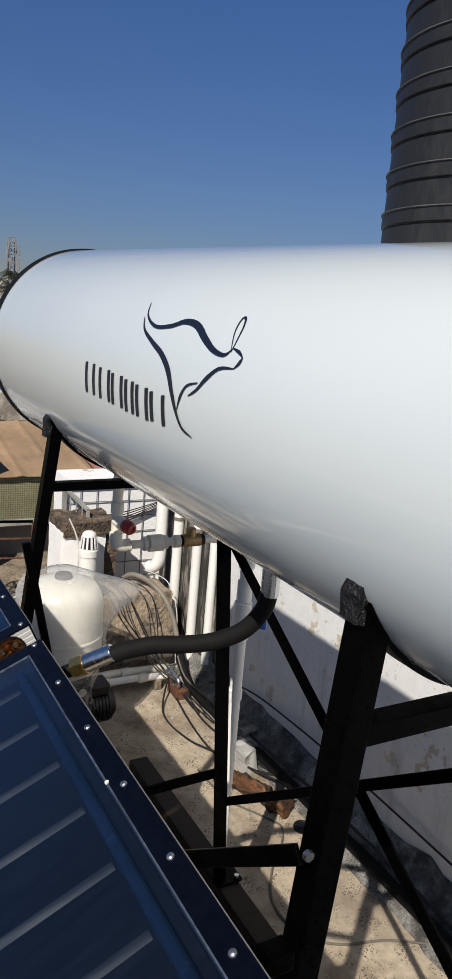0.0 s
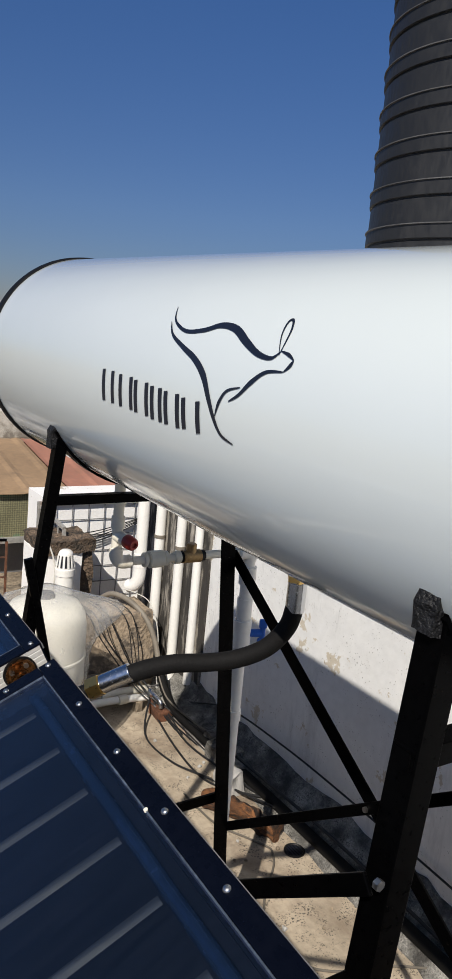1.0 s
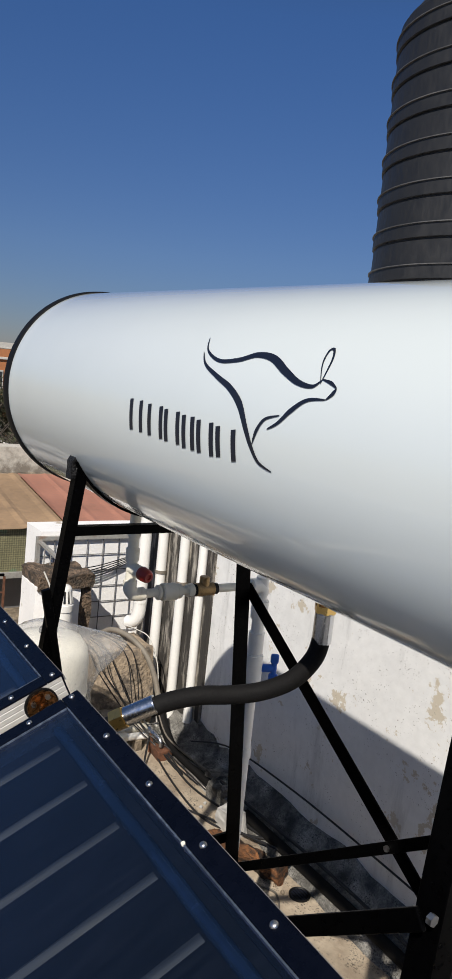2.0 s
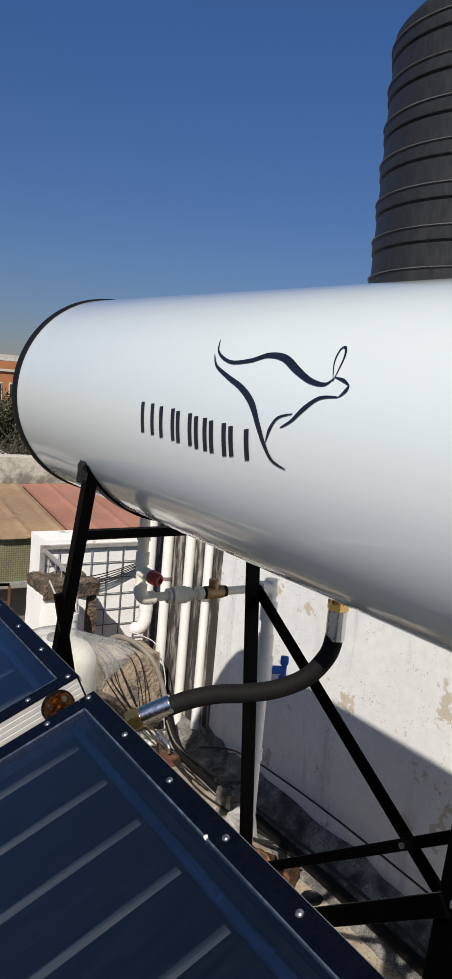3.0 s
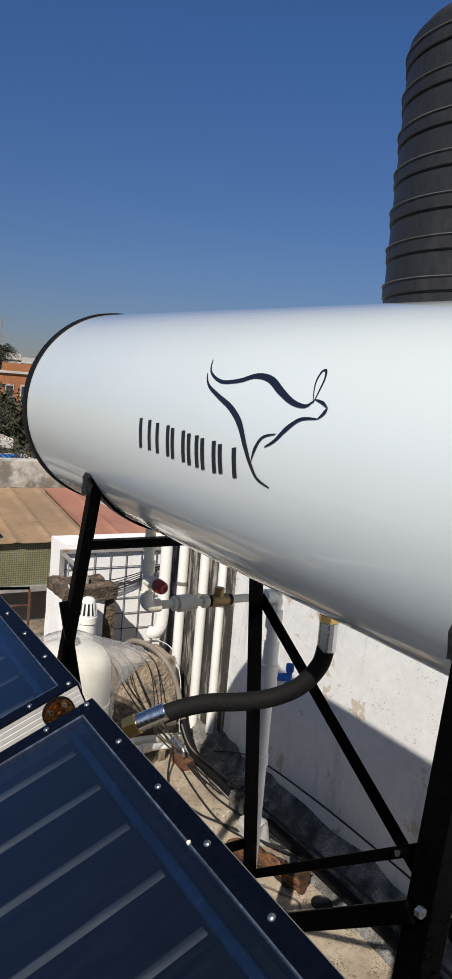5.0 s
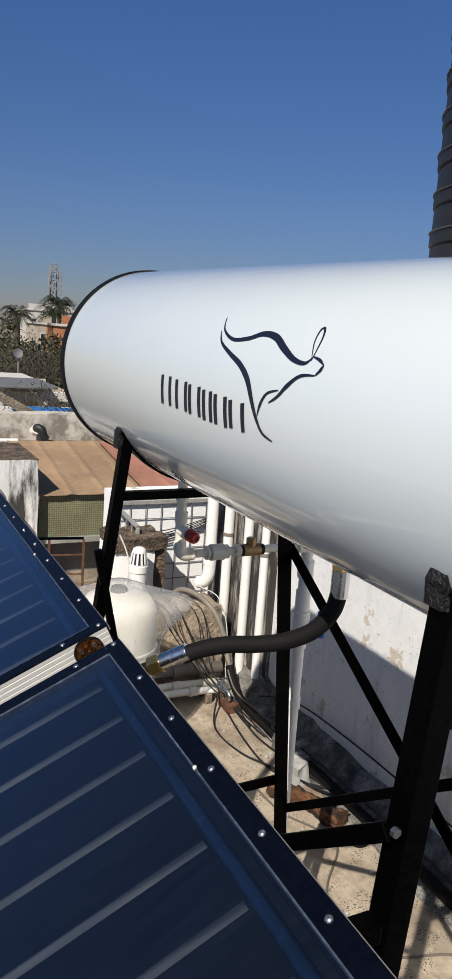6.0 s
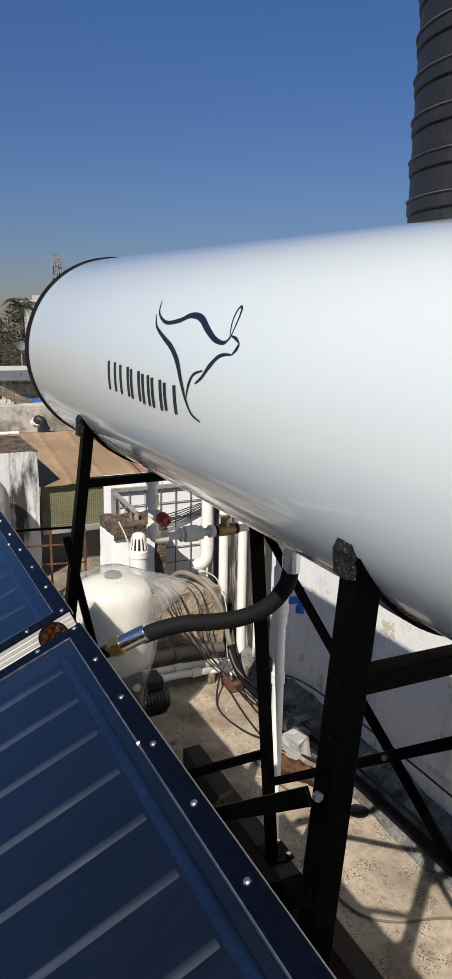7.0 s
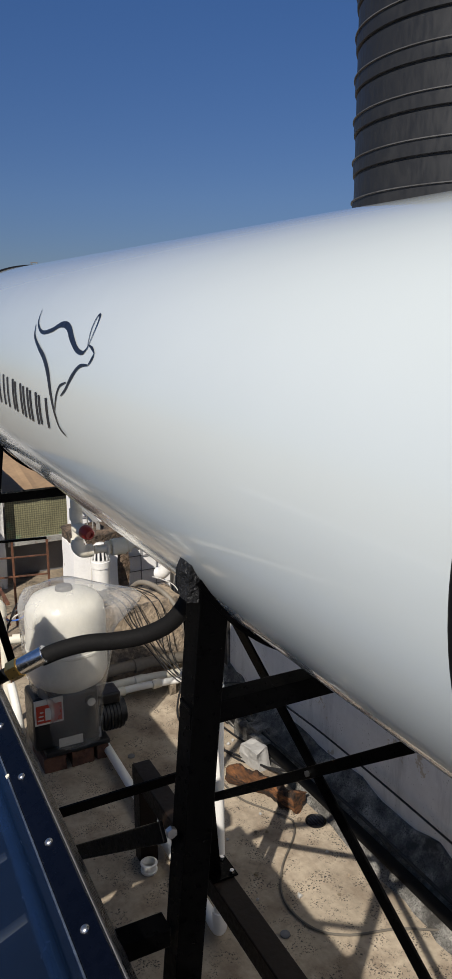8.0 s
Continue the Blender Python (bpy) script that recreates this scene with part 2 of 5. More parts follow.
M_REDSHEET = surface("red_oxide_roof_sheet", (0.40, 0.185, 0.125), 0.7, vary=0.14, scale=(1.5, 20), bump=0.15, stain=(0.27, 0.14, 0.09), stain_scale=2)
M_NET = surface("green_shade_net", (0.20, 0.19, 0.11), 0.9, vary=0.3, scale=(3, 70), bump=0.5, stain=(0.14, 0.20, 0.12), stain_scale=1.6, stain_at=(0.50, 0.53))
nn, nl = M_NET.node_tree.nodes, M_NET.node_tree.links.new
weave, wtc, wmap, wmul = nn.new("ShaderNodeTexChecker"), nn.new("ShaderNodeTexCoord"), nn.new("ShaderNodeMapping"), nn.new("ShaderNodeMix")
wmap.inputs["Rotation"].default_value = (radians(45), 0, 0)
weave.inputs["Scale"].default_value = 72
weave.inputs["Color1"].default_value, weave.inputs["Color2"].default_value = (1.2, 1.2, 1.15, 1), (0.7, 0.7, 0.7, 1)
wmul.data_type, wmul.blend_type = "RGBA", "MULTIPLY"
wmul.inputs[0].default_value = 1.0
net_in = nn["Principled BSDF"].inputs["Base Color"]
nl(wtc.outputs["Object"], wmap.inputs[0])
nl(wmap.outputs[0], weave.inputs[0])
nl(net_in.links[0].from_socket, wmul.inputs[6])
nl(weave.outputs[0], wmul.inputs[7])
nl(wmul.outputs[2], net_in)
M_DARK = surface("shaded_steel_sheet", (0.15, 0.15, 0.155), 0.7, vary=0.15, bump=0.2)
M_PLASTER = surface("far_plaster", (0.58, 0.55, 0.50), 0.9, vary=0.1, scale=(0.5, 4), bump=0.1, stain=(0.36, 0.33, 0.29), stain_scale=0.7)
M_BUFF = surface("far_buff_plaster", (0.45, 0.38, 0.30), 0.9, vary=0.12, scale=(0.5, 4), bump=0.1, stain=(0.30, 0.26, 0.21), stain_scale=0.7)
M_ORANGE = surface("far_orange_plaster", (0.42, 0.17, 0.07), 0.9, vary=0.12, scale=(0.5, 4), bump=0.1)
M_PARAPET = surface("stained_parapet_plaster", (0.55, 0.51, 0.44), 0.9, vary=0.15, scale=(3, 30), bump=0.5, dist=0.008, stain=(0.22, 0.19, 0.155), stain_scale=4, stain_at=(0.46, 0.60))
M_HEADER = surface("blue_coated_header", (0.014, 0.030, 0.08), 0.2, metal=0.55, vary=0.2, bump=0.1)
# paler than the tank body: dust plus the ridge highlight, both as colour
M_PALERIB = surface("dusty_highlit_ridge", (0.10, 0.10, 0.10), 0.6, vary=0.3, scale=(4, 60), bump=0.1)
M_GLAZE = surface("dark_window", (0.04, 0.045, 0.05), 0.2, vary=0.2, bump=0.0)
M_TARP = surface("blue_tarpaulin", (0.03, 0.16, 0.46), 0.55, vary=0.12, bump=0.3)
M_GROUND = surface("dusty_ground", (0.20, 0.17, 0.12), 0.95, vary=0.25, scale=(0.05, 0.8), bump=0.3, dist=0.1, stain=(0.06, 0.075, 0.03), stain_scale=0.04)
M_LEAF = surface("tree_leaves", (0.046, 0.047, 0.020), 0.7, vary=0.45, scale=(0.5, 5), bump=0.0)
M_PALM = surface("palm_fronds", (0.028, 0.033, 0.013), 0.75, vary=0.35, scale=(0.8, 5), bump=0.0)
M_BARK = surface("tree_bark", (0.07, 0.056, 0.042), 0.95, vary=0.3, bump=0.6)
M_MAST = surface("mast_steel", (0.30, 0.29, 0.28), 0.6, metal=0.3, vary=0.15, bump=0.0)


# ---- mesh builders ----
WORLD = {}


def thing(name, m, label, category, group="", kind=""):
    """An Empty at the thing's base, to parent its parts."""
    if not isinstance(m, Matrix):
        m = Matrix.Translation(m)
    ob = new(name)
    ob.empty_display_size = 0.05
    ob.matrix_basis = m
    WORLD[ob.name] = m
    return tagged(ob, label, category, group, kind)


def part(name, bm, material, parent=None, label="", smooth=False, local=False):
    """Links a bmesh, given in world places, as one mesh under its parent."""
    m = WORLD.get(parent.name, Matrix()) if parent else Matrix()
    if parent and not local:
        bm.transform(m.inverted())
    bmesh.ops.recalc_face_normals(bm, faces=bm.faces)
    me = bpy.data.meshes.new(name)
    bm.to_mesh(me)
    bm.free()
    me.materials.append(material)
    if smooth:
        me.shade_smooth()
        me.set_sharp_from_angle(angle=radians(38))
    ob = new(name, me)
    if parent:
        ob.parent = parent
        WORLD[ob.name] = m
    if label:
        ob["label"] = label
    return ob


def solid(name, bm, material, label, category, group="", kind="", smooth=False):
    return tagged(part(name, bm, material, smooth=smooth), label, category, group, kind)


def box(x0, x1, y0, y1, z0, z1, bev=0.0, bm=None):
    bm = bm or bmesh.new()
    v = bmesh.ops.create_cube(bm, size=1, matrix=Matrix.Translation(((x0 + x1) / 2, (y0 + y1) / 2, (z0 + z1) / 2)) @ Matrix.Diagonal((x1 - x0, y1 - y0, z1 - z0, 1)))["verts"]
    if bev:
        bmesh.ops.bevel(bm, geom=list({e for a in v for e in a.link_edges}), offset=bev, segments=2, affect="EDGES", profile=0.5)
    return bm


def along(p, q, up=(0, 0, 1)):
    """The frame with X from p to q, Z near up."""
    p, q = Vector(p), Vector(q)
    x = (q - p).normalized()
    y = Vector(up).cross(x)
    if y.length < 1e-4:
        y = Vector((0, 1, 0)).cross(x)
    y.normalize()
    z = x.cross(y)
    return Matrix.Translation(p) @ Matrix((x, y, z)).transposed().to_4x4()


def bar(p, q, w, h, up=(0, 0, 1), bev=0.0015, bm=None):
    """A flat bar from p to q, w wide, h high (along up)."""
    one = box(0, (Vector(q) - Vector(p)).length, -w / 2, w / 2, -h / 2, h / 2, bev)
    one.transform(along(p, q, up))
    return join(bm, one)


def angle_bar(p, q, w, thick, up, flip=1, bm=None):
    """An L-section from p to q; one flange lies across up, the other stands along it."""
    n = (Vector(q) - Vector(p)).length
    one = box(0, n, -w / 2, w / 2, -thick / 2, thick / 2, 0.001)
    box(0, n, flip * w / 2 - thick / 2, flip * w / 2 + thick / 2, -w + thick / 2, thick / 2, 0.001, one)
    one.transform(along(p, q, up))
    return join(bm, one)


def join(bm, one):
    if bm is None:
        return one
    me = bpy.data.meshes.new("t")
    one.to_mesh(me)
    one.free()
    bm.from_mesh(me)
    bpy.data.meshes.remove(me)
    return bm


def rod(p, q, r, seg=16, r2=None, bm=None, bev=0.0):
    one = bmesh.new()
    n = (Vector(q) - Vector(p)).length
    bmesh.ops.create_cone(one, cap_ends=True, segments=seg, radius1=r, radius2=r if r2 is None else r2, depth=n)
    if bev:
        bmesh.ops.bevel(one, geom=[e for e in one.edges if abs(e.verts[0].co.z - e.verts[1].co.z) < 1e-6], offset=bev, segments=2, affect="EDGES")
    d = (Vector(q) - Vector(p)).to_track_quat("Z", "Y").to_matrix().to_4x4()
    one.transform(Matrix.Translation((Vector(p) + Vector(q)) / 2) @ d)
    return join(bm, one)


def glide(pts, n=6):
    """Points on a smooth curve through pts."""
    pts = [Vector(p) for p in pts]
    out = []
    for i in range(len(pts) - 1):
        a, b, c, d = pts[max(i - 1, 0)], pts[i], pts[i + 1], pts[min(i + 2, len(pts) - 1)]
        for k in range(n):
            t = k / n
            out.append(0.5 * (2 * b + (c - a) * t + (2 * a - 5 * b + 4 * c - d) * t * t + (3 * b - a - 3 * c + d) * t ** 3))
    return out + [pts[-1]]


def tube(pts, r, seg=10, n=6, bm=None):
    path = glide(pts, n) if n > 1 else [Vector(p) for p in pts]
    one = bmesh.new()
    side = None
    rings = []
    for i, p in enumerate(path):
        d = (path[min(i + 1, len(path) - 1)] - path[max(i - 1, 0)]).normalized()
        if side is None:
            side = d.orthogonal().normalized()
        side = (side - d * side.dot(d)).normalized()
        up = d.cross(side)
        rings.append([one.verts.new(p + r * (math.cos(2 * math.pi * k / seg) * side + math.sin(2 * math.pi * k / seg) * up)) for k in range(seg)])
    for a, b in zip(rings, rings[1:]):
        for k in range(seg):
            one.faces.new((a[k], a[(k + 1) % seg], b[(k + 1) % seg], b[k]))
    one.faces.new(rings[0][::-1])
    one.faces.new(rings[-1])
    return join(bm, one)


def lathe(profile, m=None, seg=48, caps=True):
    """Turns (radius, height) about z."""
    bm = bmesh.new()
    rings = [[bm.verts.new((r * math.cos(2 * math.pi * k / seg), r * math.sin(2 * math.pi * k / seg), z)) for k in range(seg)] for r, z in profile]
    for a, b in zip(rings, rings[1:]):
        for k in range(seg):
            bm.faces.new((a[k], a[(k + 1) % seg], b[(k + 1) % seg], b[k]))
    if caps:
        bm.faces.new(rings[0][::-1])
        bm.faces.new(rings[-1])
    if m:
        bm.transform(m)
    return bm


def rough_box(x0, x1, y0, y1, z0, z1, cuts=10, amp=0.02, seed=0.0, freq=6.0):
    """A block whose faces are worn and uneven."""
    bm = box(x0, x1, y0, y1, z0, z1)
    bmesh.ops.subdivide_edges(bm, edges=bm.edges[:], cuts=cuts, use_grid_fill=True)
    for v in bm.verts:
        k = v.co * freq + Vector((seed, seed * 2, 0))
        v.co += noise.noise_vector(k) * amp + noise.noise_vector(k * 3) * amp * 0.4
    return bm


# ---- setting: the roof and the wall ----
bm = rough_box(-3.0, 2.3, -1.3, 2.56, -0.25, 0.0, 24, 0.004, 1.0, 2.0)
solid("floor", bm, M_FLOOR, "sandy weathered concrete roof floor with dark specks and stains", "floor", kind="structure", smooth=True)
solid("ground", box(-900, 400, -500, 700, -8.4, -8.0), M_GROUND, "dusty open ground far below the roof", "ground", kind="structure")
solid("wall_base_building", box(-3.0, 2.45, -1.45, 4.9, -8.0, -0.252), M_PLASTER, "plain plastered house below the roof", "building", kind="structure")
solid("wall_north", rough_box(-2.28, 2.45, 2.55, 4.9, 0.0, 2.36, 16, 0.006, 3.0, 1.5), M_WALL, "whitewashed roof room wall with grey stains and peeling patches", "wall", kind="structure", smooth=True)
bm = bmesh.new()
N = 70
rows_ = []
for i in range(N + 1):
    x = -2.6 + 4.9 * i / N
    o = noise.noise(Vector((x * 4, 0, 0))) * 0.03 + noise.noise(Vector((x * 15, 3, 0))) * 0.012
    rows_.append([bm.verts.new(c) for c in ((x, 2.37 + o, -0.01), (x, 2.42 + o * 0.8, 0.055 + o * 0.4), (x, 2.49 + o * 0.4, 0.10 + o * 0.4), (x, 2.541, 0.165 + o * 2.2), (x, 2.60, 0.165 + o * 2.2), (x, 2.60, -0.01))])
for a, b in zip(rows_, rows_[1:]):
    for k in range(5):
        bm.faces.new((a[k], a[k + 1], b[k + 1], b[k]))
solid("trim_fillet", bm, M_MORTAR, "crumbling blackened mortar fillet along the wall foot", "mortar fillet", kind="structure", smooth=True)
# two unseen walls, added to keep floor bounce off the tank's underside
solid("wall_south", rough_box(-3.0, 2.45, -1.45, -1.30, -0.25, 1.1, 14, 0.006, 11.0, 2.0), M_WALL, "unseen added parapet that cuts light bounced onto the tank", "wall", kind="structure", smooth=True)
solid("wall_east", rough_box(2.30, 2.45, -1.295, 2.545, -0.25, 1.1, 14, 0.006, 13.0, 2.0), M_WALL, "unseen added parapet that cuts light bounced onto the tank", "wall", kind="structure", smooth=True)
solid("wall_pipe_bay", rough_box(-3.02, -2.285, 2.56, 2.75, 0.0, 1.9, 12, 0.008, 5.0, 2.0), M_MOULD, "whitewashed wall bay streaked with black mould", "wall", kind="structure", smooth=True)
for x in (-2.79, -2.54, -2.31):
    tagged(part("mould_strip", rough_box(x - 0.05, x + 0.05, 2.545, 2.58, 0.0, 1.9, 10, 0.012, x, 8), M_BAY, None, "", True), "blackened rough plaster strip between the pipes", "wall strip", "plaster strips", "structure")

# ---- the hot water tank ----
TANK_R, TANK_H = 0.269, 0.953
AX = Vector((1, 0.0216, -0.016)).normalized()
AY = Vector((0, 0, 1)).cross(AX).normalized()
AZ = AX.cross(AY)
TANK_M = Matrix.Translation((0.2, 1.24, 2.0186)) @ Matrix((AX, AY, AZ)).transposed().to_4x4()
TURN_X = Matrix.Rotation(radians(90), 4, "Y")
tank = thing("water_heater_tank", TANK_M, "white enamelled solar water tank lying on a black steel stand", "water tank")
prof = [(TANK_R, -TANK_H + 0.006), (TANK_R + 0.0006, -TANK_H + 0.03)] + [(TANK_R, -0.91 + 1.91 * k / 40) for k in range(41)] + [(TANK_R, 1.046)]
part("shell", lathe(prof, TURN_X, 128), M_TANK, tank, "glossy white sheet shell", True, True)
for s, reach in ((-1, 0.955), (1, 1.052)):
    cap = lathe([(TANK_R - 0.002, 0), (TANK_R - 0.006, 0.012), (TANK_R - 0.03, 0.022), (0.15, 0.032), (0.01, 0.034)], Matrix.Translation((s * (reach - 0.004), 0, 0)) @ Matrix.Rotation(radians(90 * s), 4, "Y"), 96)
    endcap = part("end_cap", cap, M_TANK, tank, "shallow dished white end cap", True, True)
    ring = lathe([(TANK_R - 0.006, -0.020), (TANK_R + 0.0015, -0.020), (TANK_R + 0.0045, -0.016), (TANK_R + 0.0048, 0.012), (TANK_R - 0.004, 0.018), (TANK_R - 0.006, -0.020)], Matrix.Translation((s * reach, 0, 0)) @ Matrix.Rotation(radians(90 * s), 4, "Y"), 128, False)
    part("rim", ring, M_RUBBER, endcap, "black rubber edging", True, True)
seam = tube([(-TANK_H + 0.03, TANK_R * math.cos(radians(-55)), TANK_R * math.sin(radians(-55))), (1.02, TANK_R * math.cos(radians(-55)), TANK_R * math.sin(radians(-55)))], 0.0016, 8, 1)
part("seam", seam, M_TANK, tank, "", True, True)


def on_shell(s, deg, lift=0.0012):
    a = radians(deg)
    return Vector((s, -(TANK_R + lift) * math.cos(a), (TANK_R + lift) * math.sin(a)))


def stroke(pts, wide, thin=0.0012, peak=0.5, bm=None):
    """A tapering ribbon that lies on the shell; pts are (along the tank, degrees up)."""
    flat = glide([(s, TANK_R * radians(d), 0) for s, d in pts], 8)
    bm = bm or bmesh.new()
    rows = []
    for i, p in enumerate(flat):
        t = i / (len(flat) - 1)
        k = (t / peak if t < peak else (1 - t) / (1 - peak)) if 0 < peak < 1 else 1
        w = thin + (wide - thin) * min(1, k) ** 0.8
        d = flat[min(i + 1, len(flat) - 1)] - flat[max(i - 1, 0)]
        n = Vector((-d.y, d.x, 0)).normalized() * w / 2
        rows.append([bm.verts.new(on_shell(q.x, math.degrees(q.y / TANK_R))) for q in (p + n, p - n)])
    for a, b in zip(rows, rows[1:]):
        bm.faces.new((a[0], a[1], b[1], b[0]))
    return bm


for pts, wide, peak in (
        ([(-0.029, 34.7), (-0.008, 29.2), (0.04, 25.8), (0.092, 26.8), (0.133, 29.2), (0.175, 28.5), (0.219, 24.5), (0.256, 21.6), (0.288, 20.9), (0.302, 23.0)], 0.0125, 0.62),
        ([(-0.019, 28.6), (0.006, 23.9), (0.053, 20.2), (0.102, 16.8), (0.141, 12.1), (0.169, 5.5), (0.19, 0.1), (0.212, -4.1), (0.244, -5.8)], 0.0125, 0.5),
        ([(0.192, 1.0), (0.198, 5.5), (0.212, 9.2), (0.242, 11.0)], 0.007, 0.3),
        ([(0.221, 6.3), (0.243, 8.9), (0.263, 13.0), (0.289, 16.7), (0.325, 17.6)], 0.0085, 0.5),
        ([(0.301, 22.6), (0.287, 28.3), (0.285, 32.6), (0.293, 33.2), (0.301, 30.2), (0.303, 26.0), (0.302, 22.0)], 0.0042, 0.5),
        ([(0.325, 17.6), (0.333, 19.4), (0.337, 21.2)], 0.007, 0.6),
        ([(0.337, 21.2), (0.322, 22.6), (0.303, 23.4)], 0.005, 0.5)):
    part("emblem_stroke", stroke(pts, wide, peak=peak), M_INK, tank, "navy curved emblem line", False, True)
# plain slanted bars stand for the maker's word
for a, b, lo, hi in ((-0.203, -0.160, 6.7, -5.4), (-0.130, -0.083, 6.2, -5.6), (-0.068, -0.023, 5.6, -5.9), (-0.006, 0.026, 5.0, -6.4), (0.042, 0.084, 4.5, -6.5), (0.100, 0.147, 3.9, -6.0)):
    mark = bmesh.new()
    for s in (a, b - 0.004):
        stroke([(s - 0.003, lo), (s + 0.006, hi)], 0.0125, 0.0125, bm=mark)
    part("emblem_bar", mark, M_INK, tank, "navy slanted printed bars", False, True)
noz = rod((0.292, 1.244, 1.725), (0.292, 1.244, 1.765), 0.019, 24)
part("outlet_stub", noz, M_COPPER, tank, "short copper outlet", True)

# ---- the stand ----
stand = thing("tank_stand", (0.23, 1.25, 0.42), "black painted angle iron stand under the tank", "metal stand")


def front_y(z):
    return 1.018 + (z - 1.86) * 0.085


def rear_y(z):
    return 1.523 - (z - 1.48) * 0.078


for x, off, low, lw, cw, cz in ((0.805, 0.005, 0.0, 0.036, 0.028, 1.715), (-0.342, -0.016, 0.020, 0.027, 0.022, 1.732)):
    ft, fb = (x, front_y(1.875) + off, 1.875), (x, front_y(0.42) + off - low * 1.45 / 0.5, 0.42)
    leg = part("leg", angle_bar(fb, ft, lw, 0.005, (0, -1, 0), -1), M_BLACK, stand)
    lump = rough_box(x - 0.0145, x + 0.0145, front_y(1.87) + off - 0.018, front_y(1.87) + off + 0.020, 1.845, 1.908, 5, 0.004, x, 40)
    for v in lump.verts:
        k = max(0.0, (v.co.z - 1.884) / 0.025)
        v.co.y += (front_y(1.87) + off + 0.006 - v.co.y) * min(0.8, k * 0.7)
    part("bracket", lump, M_WELD, leg, "lumpy welded bracket")
    rx = x if x > 0 else -0.36
    rt, rb = (rx, rear_y(1.80), 1.80), (rx, rear_y(0.42), 0.42)
    leg2 = part("leg", angle_bar(rb, rt, 0.044, 0.005, (0, 1, 0), 1), M_BLACK, stand)
    part("foot_plate", box(rx - 0.05, rx + 0.05, rear_y(0.42) - 0.04, rear_y(0.42) + 0.05, 0.421, 0.427, 0.001), M_BLACK, leg2)
    for dx in (-0.035, 0.035):
        part("bolt", rod((rx + dx, rear_y(0.42) + 0.035, 0.427), (rx + dx, rear_y(0.42) + 0.035, 0.436), 0.008, 6), M_STEEL, leg2, "zinc bolt head")
    part("crossbar", angle_bar((x, front_y(cz), cz), (rx, rear_y(cz), cz), cw, 0.005, (0, 0, 1), -1), M_BLACK, stand)
    part("lower_crossbar", bar((x, front_y(0.80) - 0.1, 0.80), (rx, rear_y(0.80), 0.80), 0.010, 0.030), M_BLACK, stand)
    sad = bmesh.new()
    rows = []
    c = TANK_M.inverted() @ Vector((x, 1.24, 2.0))
    for k in range(49):
        a = radians(-31 - 120 * k / 48)
        rows.append([sad.verts.new((c.x + dx, -rr * math.cos(a), rr * math.sin(a))) for dx, rr in ((-0.02, TANK_R + 0.001), (0.02, TANK_R + 0.001), (0.02, TANK_R + 0.007), (-0.02, TANK_R + 0.007))])
    for a, b in zip(rows, rows[1:]):
        for k in range(4):
            sad.faces.new((a[k], a[(k + 1) % 4], b[(k + 1) % 4], b[k]))
    sad.faces.new(rows[0])
    sad.faces.new(rows[-1][::-1])
    sad.transform(TANK_M)
    part("saddle", sad, M_BLACK, stand, "curved black saddle strip", True)
part("brace", bar((-0.36, rear_y(0.69) + 0.004, 0.69), (0.825, rear_y(1.57) + 0.004, 1.57), 0.006, 0.026, (0, 0, 1)), M_BLACK, stand)
part("brace", bar((-0.36, rear_y(1.55) + 0.012, 1.55), (0.825, rear_y(0.765) + 0.012, 0.765), 0.006, 0.036, (0, 0, 1)), M_BLACK, stand)
part("bolt", rod((0.241, rear_y(1.13) - 0.006, 1.135), (0.241, rear_y(1.13) + 0.02, 1.135), 0.007, 6), M_STEEL, stand, "zinc bolt")
part("brace", bar((0.817, 0.970, 1.5655), (-0.345, 0.945, 0.678), 0.006, 0.025), M_BLACK, stand)
part("bolt", rod((0.822, 0.977, 1.568), (0.829, 0.977, 1.568), 0.0068, 6), M_STEEL, stand, "zinc bolt head")
part("strut", bar((-0.326, 0.945, 1.590), (-0.326, 1.013, 1.265), 0.020, 0.014, (1, 0, 0)), M_BLACK, stand)
part("clip", box(0.80, 0.83, 0.905, 0.972, 1.415, 1.442, 0.002), M_BLACK, stand)

base = thing("base_frame", (0.3, 1.25, 0.0), "brown primed steel base frame standing on the roof floor", "steel frame")
for y in (1.605, 0.90):
    bm = box(-1.06, 2.2, y - 0.038, y + 0.038, 0.345, 0.42, 0.004)
    part("beam", bm, M_BROWN, base)
    for x in (-1.022, 0.55, 2.1):
        part("leg", box(x - 0.036, x + 0.036, y - 0.036, y + 0.036, 0.0, 0.3448, 0.003), M_BROWN, base)

# ---- the collectors ----
SLOPE = 25


